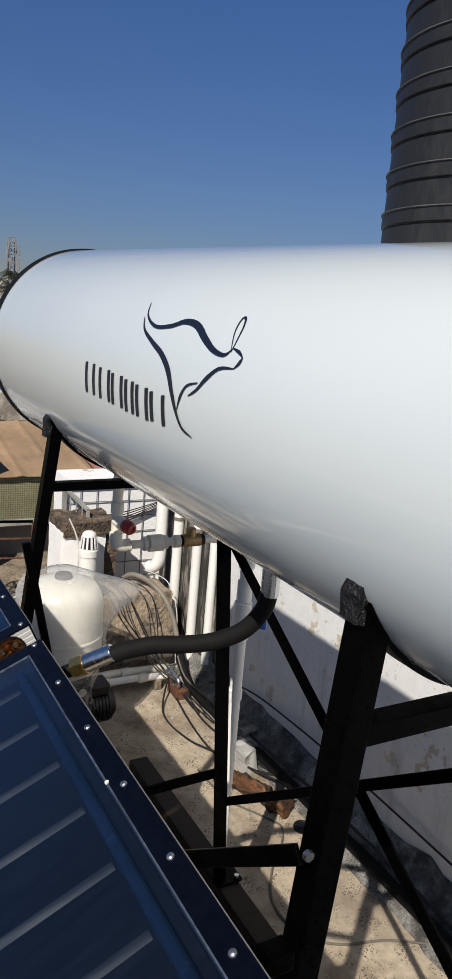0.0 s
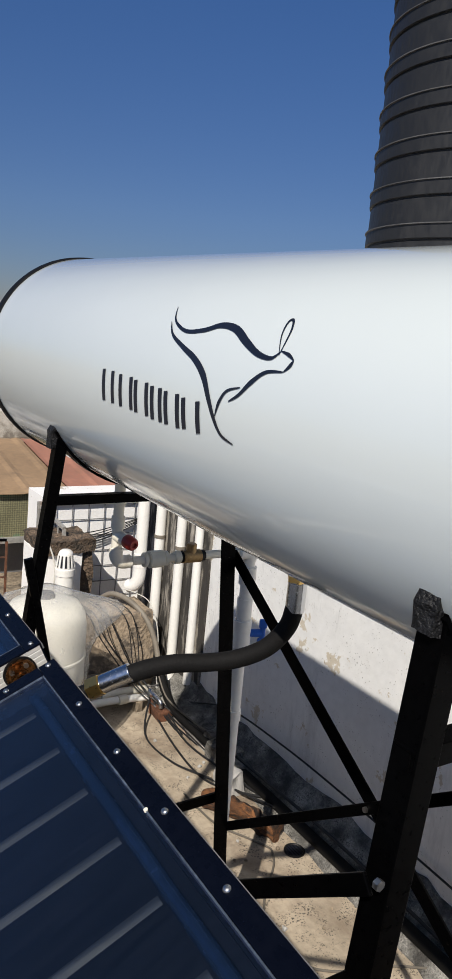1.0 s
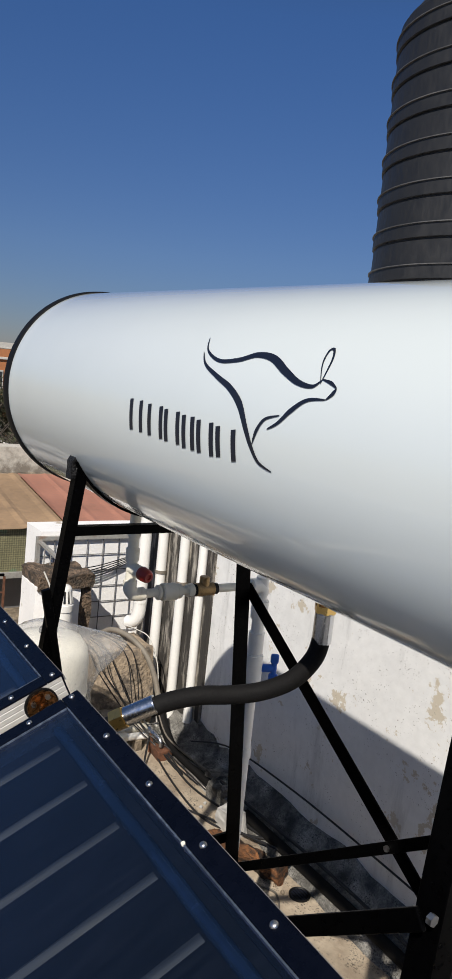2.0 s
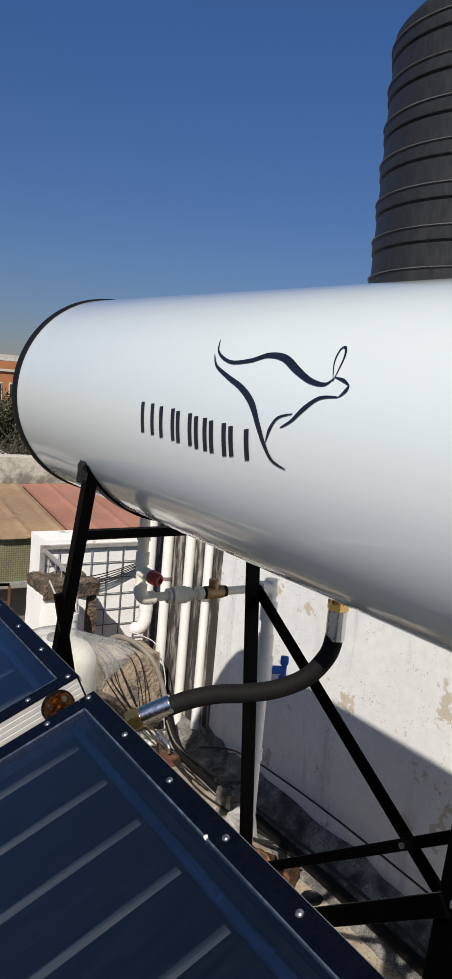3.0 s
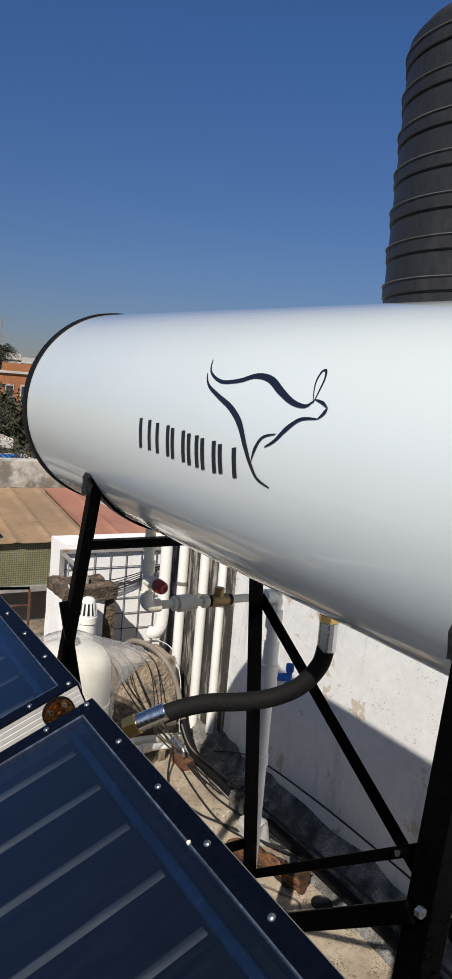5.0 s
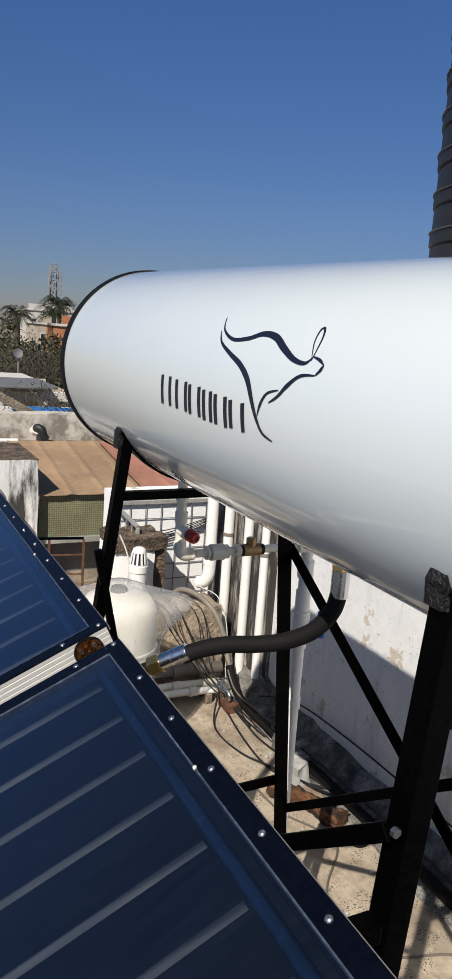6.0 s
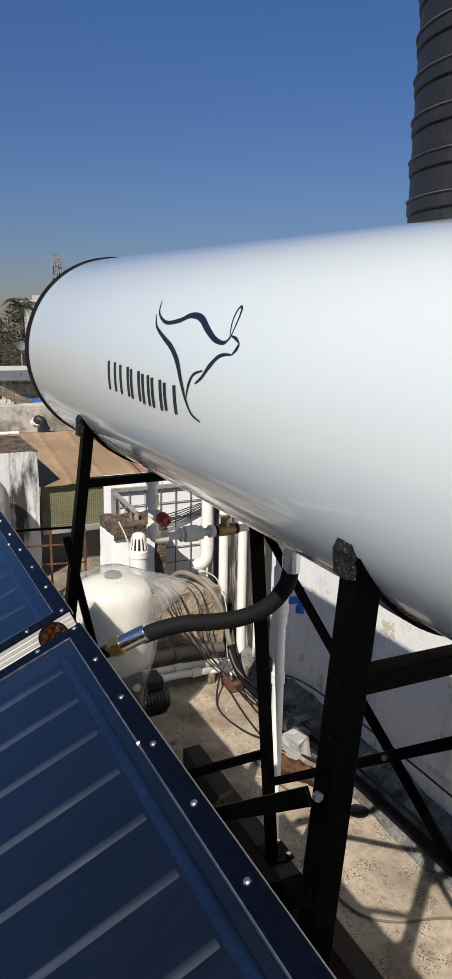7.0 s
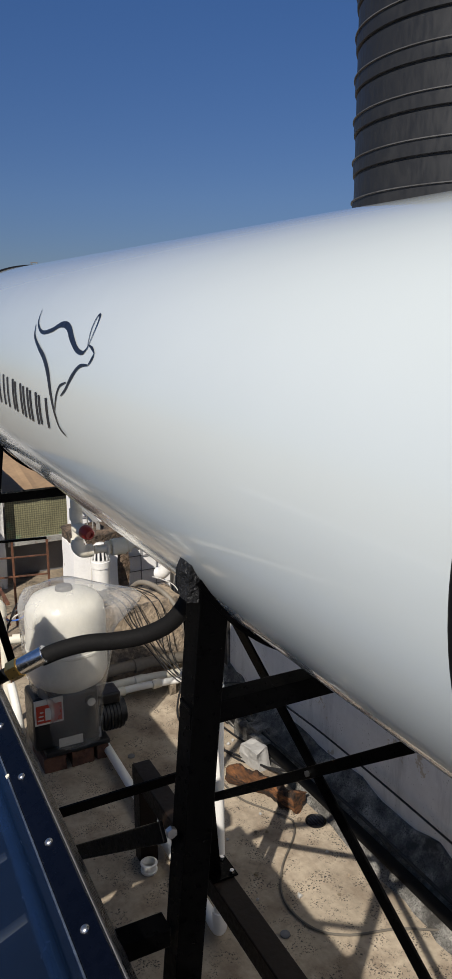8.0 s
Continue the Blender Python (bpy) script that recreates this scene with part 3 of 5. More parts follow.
def collector(x0, w, group):
    m = pose(x0, 0.872, 1.5268, SLOPE, 0, 0)
    n, d = 2.03, 0.095
    ob = thing("solar_collector", m, "dark blue glazed flat plate solar collector with screwed black frame", "solar panel", group)
    for a in ((0, w, -0.032, 0), (0, w, -n, -n + 0.032), (0, 0.032, -n + 0.0325, -0.0325), (w - 0.032, w, -n + 0.0325, -0.0325)):
        part("frame_rail", box(*a, -0.004, 0.0, 0.0012), M_NAVY, ob, "black frame lip", False, True)
    for a in ((0.001, w - 0.001, -0.004, -0.001), (0.001, w - 0.001, -n + 0.001, -n + 0.004), (0.001, 0.004, -n + 0.0045, -0.0045), (w - 0.004, w - 0.001, -n + 0.0045, -0.0045)):
        thin = a[1] - a[0] < 0.1
        length = (a[2], a[3]) if thin else (a[0], a[1])
        outer, out = ((a[0] if a[0] < w / 2 else a[1]), (-1 if a[0] < w / 2 else 1)) if thin else ((a[3] if a[3] > -n / 2 else a[2]), (1 if a[3] > -n / 2 else -1))
        prof = [(outer - out * 0.003, -0.0045), (outer, -0.0045)]
        for k in range(7):
            z = -0.012 - k * 0.0115
            prof += [(outer, z), (outer - out * 0.0006, z - 0.0008), (outer - out * 0.0006, z - 0.0022), (outer, z - 0.003)]
        prof += [(outer, -d), (outer - out * 0.003, -d)]
        side = bmesh.new()
        ends = [[side.verts.new((c, e, z) if thin else (e, c, z)) for c, z in prof] for e in length]
        for k in range(len(prof)):
            q = (k + 1) % len(prof)
            side.faces.new((ends[0][k], ends[0][q], ends[1][q], ends[1][k]))
        side.faces.new(ends[0])
        side.faces.new(ends[1][::-1])
        # sides and ends are aluminium; the ends take navy to paint their shade
        part("side_panel", side, M_ALU if thin else M_NAVY, ob, "white ribbed aluminium side" if thin else "aluminium end panel, its shade put into a dark navy colour", False, True)
    # strip of panel aluminium, with its shade put into the grey
    part("edge_strip", box(0.002, w - 0.002, -0.0008, 0.0022, -0.016, -0.0048, 0.0008), M_DARK, ob, "edge strip in the grey of shaded aluminium", False, True)
    part("back_sheet", box(0.005, w - 0.005, -n + 0.005, -0.005, -d, -d + 0.002), M_ALU, ob, "", False, True)
    inner = bmesh.new()
    for a in ((0.030, w - 0.030, -0.0365, -0.030), (0.030, w - 0.030, -n + 0.030, -n + 0.0365), (0.030, 0.0365, -n + 0.037, -0.037), (w - 0.0365, w - 0.030, -n + 0.037, -0.037)):
        box(*a, -0.040, -0.0045, 0, inner)
    for a in ((0.0325, w - 0.0325, -0.0352, -0.0325), (0.0325, w - 0.0325, -n + 0.0325, -n + 0.0352), (0.0325, 0.0352, -n + 0.0355, -0.0355), (w - 0.0352, w - 0.0325, -n + 0.0355, -0.0355)):
        part("glass_edge", box(*a, -0.0043, -0.0006, 0.0008), M_EDGE, ob, "thin bead lip, its highlight put into the pale colour", False, True)
    part("glazing_bead", inner, M_BEAD, ob, "thin blue glazing bead", False, True)
    part("absorber", box(0.037, w - 0.037, -n + 0.037, -0.037, -0.040, -0.036), M_ABSORB, ob, "dark blue absorber plate", False, True)
    for k in range(int((w - 0.1) / 0.1216) + 1):
        x = w - 0.105 - k * 0.1216
        rib = bmesh.new()
        rws = []
        for i in range(21):
            y = -0.078 - (n - 0.156) * i / 20
            h = 0.0 if i in (0, 20) else 0.0065
            rws.append([rib.verts.new((x + dx, y, -0.0358 + h * kk)) for dx, kk in ((-0.008, 0), (-0.004, 0.75), (0, 1), (0.004, 0.75), (0.008, 0))])
        for a, b in zip(rws, rws[1:]):
            for j in range(4):
                rib.faces.new((a[j], a[j + 1], b[j + 1], b[j]))
        part("riser_rib", rib, M_RIB, ob, "grey raised riser rib", True, True)
    g = part("glass", box(0.0368, w - 0.0368, -n + 0.0368, -0.0368, -0.010, -0.006), M_GLASS, ob, "clear glass pane", False, True)
    g.visible_shadow = False
    for y in (-0.064, -n + 0.064):
        part("header_pipe", tube([(0.042 + 0.1 * k, y, -0.030 + 0.0028 * math.sin(k * 2.1)) for k in range(int(w * 10 - 0.6))] + [(w - 0.042, y, -0.030)], 0.0105, 16, 4), M_HEADER, ob, "blue coated header tube", True, True)
    part("plug", rod((w - 0.572, -0.0335, -0.003), (w - 0.572, -0.0335, 0.0004), 0.0032, 12), M_CPVC, ob, "small cream plug", True, True)
    marks = [(0.012 + k * 0.1565, -0.016) for k in range(int(w / 0.1565) + 1)] + [(0.016, -0.10 - k * 0.17) for k in range(12)] + [(w - 0.016, -0.10 - k * 0.17) for k in range(12)]
    for x, y in marks:
        part("screw", lathe([(0.0056, 0.0), (0.0050, 0.0018), (0.003, 0.0032), (0.0006, 0.0036)], Matrix.Translation((x, y, 0.0002)), 12), M_STEEL, ob, "bright pan-head screw", True, True)
    for x, s in ((0, -1), (w, 1)):
        for y in (-0.058, -n + 0.058):
            st = rod((x - s * 0.02, y, -0.034), (x + s * 0.028, y, -0.034), 0.012, 20)
            stub = part("header_stub", st, M_COPPER, ob, "copper header stub", True, True)
            fl = rod((x + s * 0.002, y, -0.034), (x + s * 0.012, y, -0.034), 0.029, 28, None, None, 0.002)
            part("flange", fl, M_COPPER, stub, "tarnished copper flange with bolts", True, True)
            part("gasket", rod((x + s * 0.0005, y, -0.034), (x + s * 0.003, y, -0.034), 0.0325, 28), M_RUBBER, stub, "black rubber gasket", True, True)
            for k in range(4):
                a = radians(45 + 90 * k)
                part("bolt", rod((x + s * 0.012, y + 0.020 * math.cos(a), -0.034 + 0.020 * math.sin(a)), (x + s * 0.017, y + 0.020 * math.cos(a), -0.034 + 0.020 * math.sin(a)), 0.0052, 6), M_STEEL, stub, "", False, True)
    return ob


collector(0.075, 1.03, "row of solar collectors")
collector(-1.281, 1.28, "row of solar collectors")
rack = thing("collector_rack", (0.0, 0.0, 0.42), "black steel rack carrying the tilted solar collectors", "metal rack")
for u in (0.25, 1.7):
    y, z = 0.872 - u * math.cos(radians(SLOPE)) - 0.11 * math.sin(radians(SLOPE)) * -1, 1.5268 - u * math.sin(radians(SLOPE)) - 0.125
    part("rail", bar((-1.29, y - 0.045, z), (1.12, y - 0.045, z), 0.04, 0.04), M_BLACK, rack)
    for x in (-1.25, 0.04, 1.09):
        part("leg", bar((x, y - 0.045, 0.0), (x, y - 0.045, z - 0.021), 0.04, 0.04, (0, 1, 0)), M_BLACK, rack)

# ---- hose from collector to tank ----
hose = thing("connecting_hose", (0.13, 0.93, 1.48), "black foam sleeved hose with metal ends from collector to tank", "hose")
part("foam_tube", tube([(0.152, 0.982, 1.508), (0.168, 1.02, 1.524), (0.187, 1.065, 1.535), (0.21, 1.115, 1.539), (0.238, 1.165, 1.551), (0.268, 1.208, 1.580), (0.287, 1.236, 1.625), (0.292, 1.244, 1.668)], 0.0172, 20, 8), M_HOSE, hose, "matt black foam tube", True)
d = Vector((0.034, 0.052, 0.036)).normalized()
p0 = Vector((0.128, 0.938, 1.484))
part("sleeve", rod(p0 + d * 0.010, p0 + d * 0.070, 0.0178, 28, None, None, 0.0015), M_CHROME, hose, "shiny crimped metal sleeve", True)
nut = rod(p0 - d * 0.018, p0 + d * 0.010, 0.0205, 6, None, None, 0.002)
part("hex_nut", nut, M_BRASS, hose, "brass hexagon nut")
part("nipple", rod(p0 - d * 0.05, p0 - d * 0.016, 0.0135, 20), M_RUBBER, hose, "black taped thread", True)
part("nipple_elbow", tube([p0 - d * 0.05, p0 - d * 0.075, Vector((0.105, 0.865, 1.470))], 0.014, 14, 4), M_RUBBER, hose, "", True)
part("sleeve", rod((0.292, 1.244, 1.655), (0.292, 1.244, 1.712), 0.0178, 28, None, None, 0.0015), M_CHROME, hose, "shiny crimped metal sleeve", True)
part("hex_nut", rod((0.292, 1.244, 1.711), (0.292, 1.244, 1.738), 0.0205, 6, None, None, 0.002), M_BRASS, hose, "brass hexagon nut")

# ---- cold water inlet ----
inlet = thing("inlet_pipe", (-0.5, 1.68, 0.05), "cream plastic inlet pipe with valves behind the tank", "water pipe")
part("drop_pipe", rod((-0.5, 1.242, 1.525), (-0.5, 1.242, 1.79), 0.0145, 24), M_CPVC, inlet, "", True)
for z in (1.60, 1.665):
    part("collar", rod((-0.5, 1.242, z), (-0.5, 1.242, z + 0.035), 0.0185, 24, None, None, 0.002), M_CPVC, inlet, "", True)
part("elbow", tube([(-0.5, 1.242, 1.545), (-0.5, 1.243, 1.52), (-0.5, 1.258, 1.505), (-0.5, 1.285, 1.505)], 0.0185, 20, 5), M_CPVC, inlet, "", True)
vb = part("relief_valve", rod((-0.5, 1.242, 1.580), (-0.463, 1.252, 1.576), 0.017, 20), M_CPVC, inlet, "relief valve with red knob", True)
part("knob", lathe([(0.016, 0), (0.019, 0.004), (0.019, 0.016), (0.0175, 0.03), (0.013, 0.036), (0.008, 0.036), (0.007, 0.031), (0.001, 0.031)], along((-0.463, 1.252, 1.576), (-0.42, 1.262, 1.570)) @ Matrix.Rotation(radians(90), 4, "Y"), 20), M_RED, vb, "faded red plastic knob", True)
part("cross_pipe", rod((-0.5, 1.29, 1.505), (-0.5, 1.68, 1.505), 0.0122, 20), M_CPVC, inlet, "", True)
for a, b, r in ((1.325, 1.335, 0.021), (1.340, 1.385, 0.0245), (1.385, 1.40, 0.021), (1.42, 1.44, 0.019)):
    part("union", rod((-0.5, a, 1.505), (-0.5, b, 1.505), r, 24, None, None, 0.002), M_CPVC, inlet, "", True)
br = part("brass_tee", rod((-0.5, 1.448, 1.505), (-0.5, 1.505, 1.505), 0.019, 20), M_BRONZE, inlet, "tarnished brass check valve", True)
for a, b in ((1.438, 1.449), (1.503, 1.518)):
    part("taped_joint", rod((-0.5, a, 1.505), (-0.5, b, 1.505), 0.0165, 18), M_RUBBER, br, "black taped joint", True)
part("boss", rod((-0.5, 1.476, 1.513), (-0.5, 1.476, 1.543), 0.015, 16, None, None, 0.002), M_BRONZE, br, "", True)
part("riser", rod((-0.5, 1.68, 0.09), (-0.5, 1.68, 1.53), 0.0195, 24), M_PVC, inlet, "white plastic riser", True)
part("elbow", tube([(-0.5, 1.64, 1.505), (-0.5, 1.668, 1.502), (-0.5, 1.68, 1.488), (-0.5, 1.68, 1.48)], 0.022, 18, 5), M_PVC, inlet, "", True)
for a, b, r in ((1.40, 1.46, 0.026), (1.29, 1.36, 0.024), (1.16, 1.20, 0.024), (0.95, 0.99, 0.023)):
    part("collar", rod((-0.5, 1.68, a), (-0.5, 1.68, b), r, 24, None, None, 0.003), M_PVC, inlet, "", True)
bv = part("ball_valve", rod((-0.5, 1.68, 1.20), (-0.5, 1.68, 1.29), 0.028, 24, None, None, 0.004), M_PVC, inlet, "", True)
hd = rod((-0.49, 1.70, 1.245), (-0.475, 1.735, 1.245), 0.013, 14)
turned = Matrix.Translation((-0.472, 1.738, 1.245)) @ Matrix.Rotation(radians(52), 4, "Z")
for z0, z1, w in ((-0.046, -0.016, 0.015), (-0.022, 0.022, 0.009), (0.016, 0.046, 0.013)):
    wing = box(-w, w, -0.008, 0.008, z0, z1, 0.006)
    wing.transform(turned)
    hd = join(hd, wing)
part("valve_handle", hd, M_BLUE, bv, "blue lever handle")
part("elbow", tube([(-0.5, 1.68, 0.13), (-0.5, 1.68, 0.07), (-0.52, 1.682, 0.045), (-0.58, 1.686, 0.04)], 0.026, 18, 5), M_PVC, inlet, "", True)
part("floor_pipe", rod((-0.56, 1.686, 0.04), (-1.95, 1.70, 0.04), 0.0215, 24), M_PVC, inlet, "", True)

# ---- black water tank on the roof room ----
bt = thing("storage_tank", (-1.40, 3.55, 2.36), "black ribbed plastic water storage tank on the roof room", "water tank")
prof = [(0.02, 0.0), (0.58, 0.0), (0.595, 0.02)]
R = 0.600
for k in range(8):
    z = 0.09 + 0.185 * k
    prof += [(R, z - 0.012), (R - 0.007, z - 0.007), (R - 0.007, z - 0.001), (R + 0.007, z + 0.003), (R + 0.008, z + 0.02), (R + 0.007, z + 0.060), (R + 0.0125, z + 0.062), (R + 0.0125, z + 0.067), (R + 0.001, z + 0.070), (R, z + 0.12)]
z = 1.46
prof += [(R - 0.002, z + 0.03), (R - 0.012, z + 0.065), (R - 0.02, z + 0.068), (R - 0.05, z + 0.11), (R - 0.14, z + 0.18), (0.32, z + 0.25), (0.24, z + 0.26), (0.24, z + 0.30)]
part("body", lathe(prof, Matrix.Translation((-1.40, 3.55, 2.36)), 96), M_BLACKTANK, bt, "", True)
for k in range(8):
    rz = 0.09 + 0.185 * k + 0.0645
    part("ridge", lathe([(R + 0.011, rz - 0.003), (R + 0.0145, rz - 0.001), (R + 0.0145, rz + 0.0025), (R + 0.011, rz + 0.0035)], Matrix.Translation((-1.40, 3.55, 2.36)), 96, False), M_PALERIB, bt, "raised ridge, pale with dust and a painted highlight", True)
part("lid", lathe([(0.23, 0), (0.24, 0.01), (0.24, 0.05), (0.2, 0.07), (0.01, 0.085)], Matrix.Translation((-1.40, 3.55, 2.36 + z + 0.295)), 48), M_BLACKTANK, bt, "", True)

# ---- pressure pump under its plastic bag ----
PX, PY = -1.93, 1.55
pump = thing("booster_pump", (PX, PY, 0.0), "cream pressure vessel on a black booster pump", "water pump")
ves = part("vessel", lathe([(0.03, 0.37), (0.12, 0.385), (0.176, 0.42), (0.195, 0.47), (0.195, 0.585), (0.199, 0.59), (0.199, 0.60), (0.195, 0.605), (0.195, 0.74), (0.186, 0.80), (0.156, 0.845), (0.09, 0.868), (0.04, 0.874), (0.005, 0.875)], Matrix.Translation((PX, PY, 0)), 56), M_VESSEL, pump, "cream painted pressure vessel", True)
part("cap", lathe([(0.042, 0), (0.042, 0.012), (0.036, 0.024), (0.005, 0.028)], Matrix.Translation((PX, PY, 0.872)), 28), M_DARK, ves, "blue-grey valve cap", True)
part("rating_plate", bar((PX + 0.15, PY + 0.083, 0.64), (PX + 0.15, PY + 0.083, 0.69), 0.004, 0.028, (0.5, -0.8, 0)), M_LABELWHITE, ves, "small grey rating plate")
part("stand", box(PX - 0.10, PX + 0.10, PY - 0.205, PY + 0.12, 0.10, 0.378, 0.02), M_PUMP, pump, "black pump casting")
part("base_plate", box(PX - 0.13, PX + 0.13, PY - 0.16, PY + 0.16, 0.076, 0.104, 0.006), M_PUMP, pump)
mot = part("motor", rod((PX - 0.02, PY + 0.06, 0.16), (PX - 0.02, PY + 0.285, 0.16), 0.085, 32, None, None, 0.02), M_PUMP, pump, "black finned electric motor", True)
for k in range(9):
    y = PY + 0.10 + k * 0.018
    part("fin", lathe([(0.084, 0), (0.091, 0.001), (0.091, 0.005), (0.084, 0.006)], Matrix.Translation((PX - 0.02, y, 0.16)) @ Matrix.Rotation(radians(-90), 4, "X"), 28, False), M_PUMP, mot)
part("terminal_box", box(PX - 0.07, PX + 0.05, PY + 0.13, PY + 0.25, 0.24, 0.30, 0.01), M_PUMP, mot)
lab = part("label_plate", box(PX + 0.101, PX + 0.105, PY - 0.200, PY - 0.060, 0.245, 0.375, 0.001), M_LABELWHITE, pump, "white edged red printed panel")
part("red_field", box(PX + 0.1052, PX + 0.1072, PY - 0.192, PY - 0.068, 0.256, 0.347), M_LABELRED, lab, "red printed field")
part("print_block", box(PX + 0.1074, PX + 0.109, PY - 0.150, PY - 0.105, 0.268, 0.330), M_LABELWHITE, lab, "pale printed block")
for k in range(3):
    part("print_bar", box(PX + 0.1074, PX + 0.109, PY - 0.187 + 0.006 * k, PY - 0.158, 0.270 + k * 0.02, 0.276 + k * 0.02), M_LABELWHITE, lab, "pale printed bar")
gz = part("gauge", rod((PX + 0.10, PY + 0.075, 0.32), (PX + 0.125, PY + 0.075, 0.32), 0.026, 28, None, None, 0.002), M_PUMP, pump, "small pressure gauge", True)
part("dial", rod((PX + 0.1252, PY + 0.075, 0.32), (PX + 0.127, PY + 0.075, 0.32), 0.021, 24), M_LABELWHITE, gz, "white gauge dial", True)
part("plate_bars", box(PX + 0.101, PX + 0.104, PY - 0.09, PY + 0.03, 0.10, 0.15, 0.001), M_LABELWHITE, pump, "pale data plate")
for y0, y1, turn in ((1.375, 1.485, 4), (1.515, 1.625, -5), (1.64, 1.70, 2)):
    bk = rough_box(-2.06, -1.80, y0, y1, 0.0, 0.075, 6, 0.006, y0 * 9, 20)
    solid("brick", bk, M_BRICK, "old dark red brick under the pump", "brick", "bricks under the pump")
bag = bmesh.new()
rings = []
for i in range(27):
    z = 0.11 + 0.81 * i / 26
    r = 0.158 + 0.050 * min(1, max(0, (z - 0.30) / 0.2))
    if z > 0.80:
        r *= max(0.12, 1 - ((z - 0.80) / 0.13) ** 2.2 * 0.85)
    ring = []
    for k in range(72):
        a = 2 * math.pi * k / 72
        p = Vector((math.cos(a), math.sin(a), 0))
        q = noise.noise(Vector((p.x * 3, p.y * 3, z * 5))) * 0.008 + abs(noise.noise(Vector((p.x * 7, p.y * 7, z * 9)))) * 0.018 - abs(noise.noise(Vector((p.x * 15, p.y * 15, z * 4 + 3)))) * 0.006
        wing = max(0, math.cos(a - radians(82))) ** 14 * math.exp(-((z - 0.76) / 0.085) ** 2) * 0.17
        wing += max(0, math.cos(a + radians(100))) ** 40 * math.exp(-((z - 0.885) / 0.03) ** 2) * 0.05
        ring.append(bag.verts.new((PX + p.x * (r + q + wing), PY + p.y * (r + q + wing), z + wing * 0.25)))
    rings.append(ring)
for a, b in zip(rings, rings[1:]):
    for k in range(72):
        bag.faces.new((a[k], a[(k + 1) % 72], b[(k + 1) % 72], b[k]))
bag.faces.new(rings[-1])
tagged(part("plastic_bag", bag, M_BAG, None, "", True), "crumpled clear plastic bag pulled over the pressure vessel", "plastic bag")

# ---- pipework beside the pump ----
side = thing("suction_pipe", (-2.3, 1.33, 0.0), "cream plastic pipe with elbows beside the pump", "water pipe")
part("riser", rod((-2.32, 1.315, 0.05), (-2.32, 1.315, 0.66), 0.021, 20), M_CPVC, side, "", True)
part("elbow", tube([(-2.32, 1.315, 0.64), (-2.32, 1.312, 0.69), (-2.32, 1.29, 0.715), (-2.32, 1.25, 0.72)], 0.026, 18, 5), M_CPVC, side, "", True)
part("branch", rod((-2.32, 1.315, 0.50), (-2.30, 1.46, 0.495), 0.020, 20), M_CPVC, side, "", True)
part("collar", rod((-2.32, 1.36, 0.50), (-2.315, 1.40, 0.498), 0.027, 20, None, None, 0.002), M_CPVC, side, "", True)
part("foot_elbow", tube([(-2.30, 1.33, 0.26), (-2.27, 1.335, 0.22), (-2.22, 1.34, 0.14), (-2.20, 1.345, 0.06), (-2.20, 1.35, 0.0)], 0.023, 18, 5), M_PVC, side, "white plastic elbow", True)
for k, (mt, nm) in enumerate(((M_BLUE, "thin blue wire sagging beside the pump"), (M_WIRE, "thin white wire sagging beside the pump"), (M_CABLE, "thin black wire sagging beside the pump"), (M_CABLE, "thin black wire sagging beside the pump"))):
    solid("pump_wire", tube([(-2.40 - 0.03 * k, 1.20, 0.70 - 0.08 * k), (-2.37, 1.30, 0.62 - 0.06 * k), (-2.33, 1.40, 0.60 + 0.03 * k), (-2.36, 1.52, 0.66 - 0.02 * k), (-2.44, 1.66, 0.56), (-2.50, 1.85, 0.545)], 0.0045, 8, 6), mt, nm, "wire", "wires by the pump", smooth=True)
solid("cable_coil", tube([(-2.52 + 0.06 * math.cos(k * 1.1), 1.90 + 0.085 * math.sin(k * 1.1), 0.55 + 0.006 * (k % 4)) for k in range(22)], 0.0045, 8, 3), M_CABLE, "loose coil of thin black cable on the old block", "cable", smooth=True)

# ---- pipes along the wall ----
solid("wall_bay", rough_box(-2.98, -2.12, 2.532, 2.549, 0.0, 2.30, 14, 0.002, 5.0, 4), M_BAY, "black-stained plaster bay behind the wall pipes", "wall", kind="structure", smooth=True)
for x, y, r, z0, z1 in ((-2.66, 2.50, 0.031, 0.02, 1.88), (-2.405, 2.505, 0.029, 0.02, 1.88), (-2.205, 2.51, 0.025, 0.15, 1.88)):
    wp = thing("wall_pipe", (x, y, z0), "weathered white plastic pipe running up the wall", "pipe", "pipes on the wall")
    part("tube", rod((x, y, z0), (x, y, z1), r, 28), M_PVC, wp, "", True)
    for z in (1.25,):
        part("socket", rod((x, y, z), (x, y, z + 0.09), r + 0.006, 28, None, None, 0.003), M_PVC, wp, "", True)
    for z in (0.9, 1.5):
        part("clamp", rod((x, y, z), (x, y, z + 0.02), r + 0.004, 24), M_GREYPVC, wp, "", True)
    if z0 < 0.1:
        part("shoe", tube([(x, y, 0.10), (x, y, 0.05), (x, y - 0.04, 0.03), (x, y - 0.09, 0.028)], r + 0.004, 18, 5), M_PVC, wp, "", True)
el = thing("drain_pipe", (-2.72, 2.40, 0.5), "white drain pipe with a bend over the old block", "pipe")
part("tube", rod((-2.72, 2.41, 0.68), (-2.72, 2.41, 1.85), 0.036, 28), M_PVC, el, "", True)
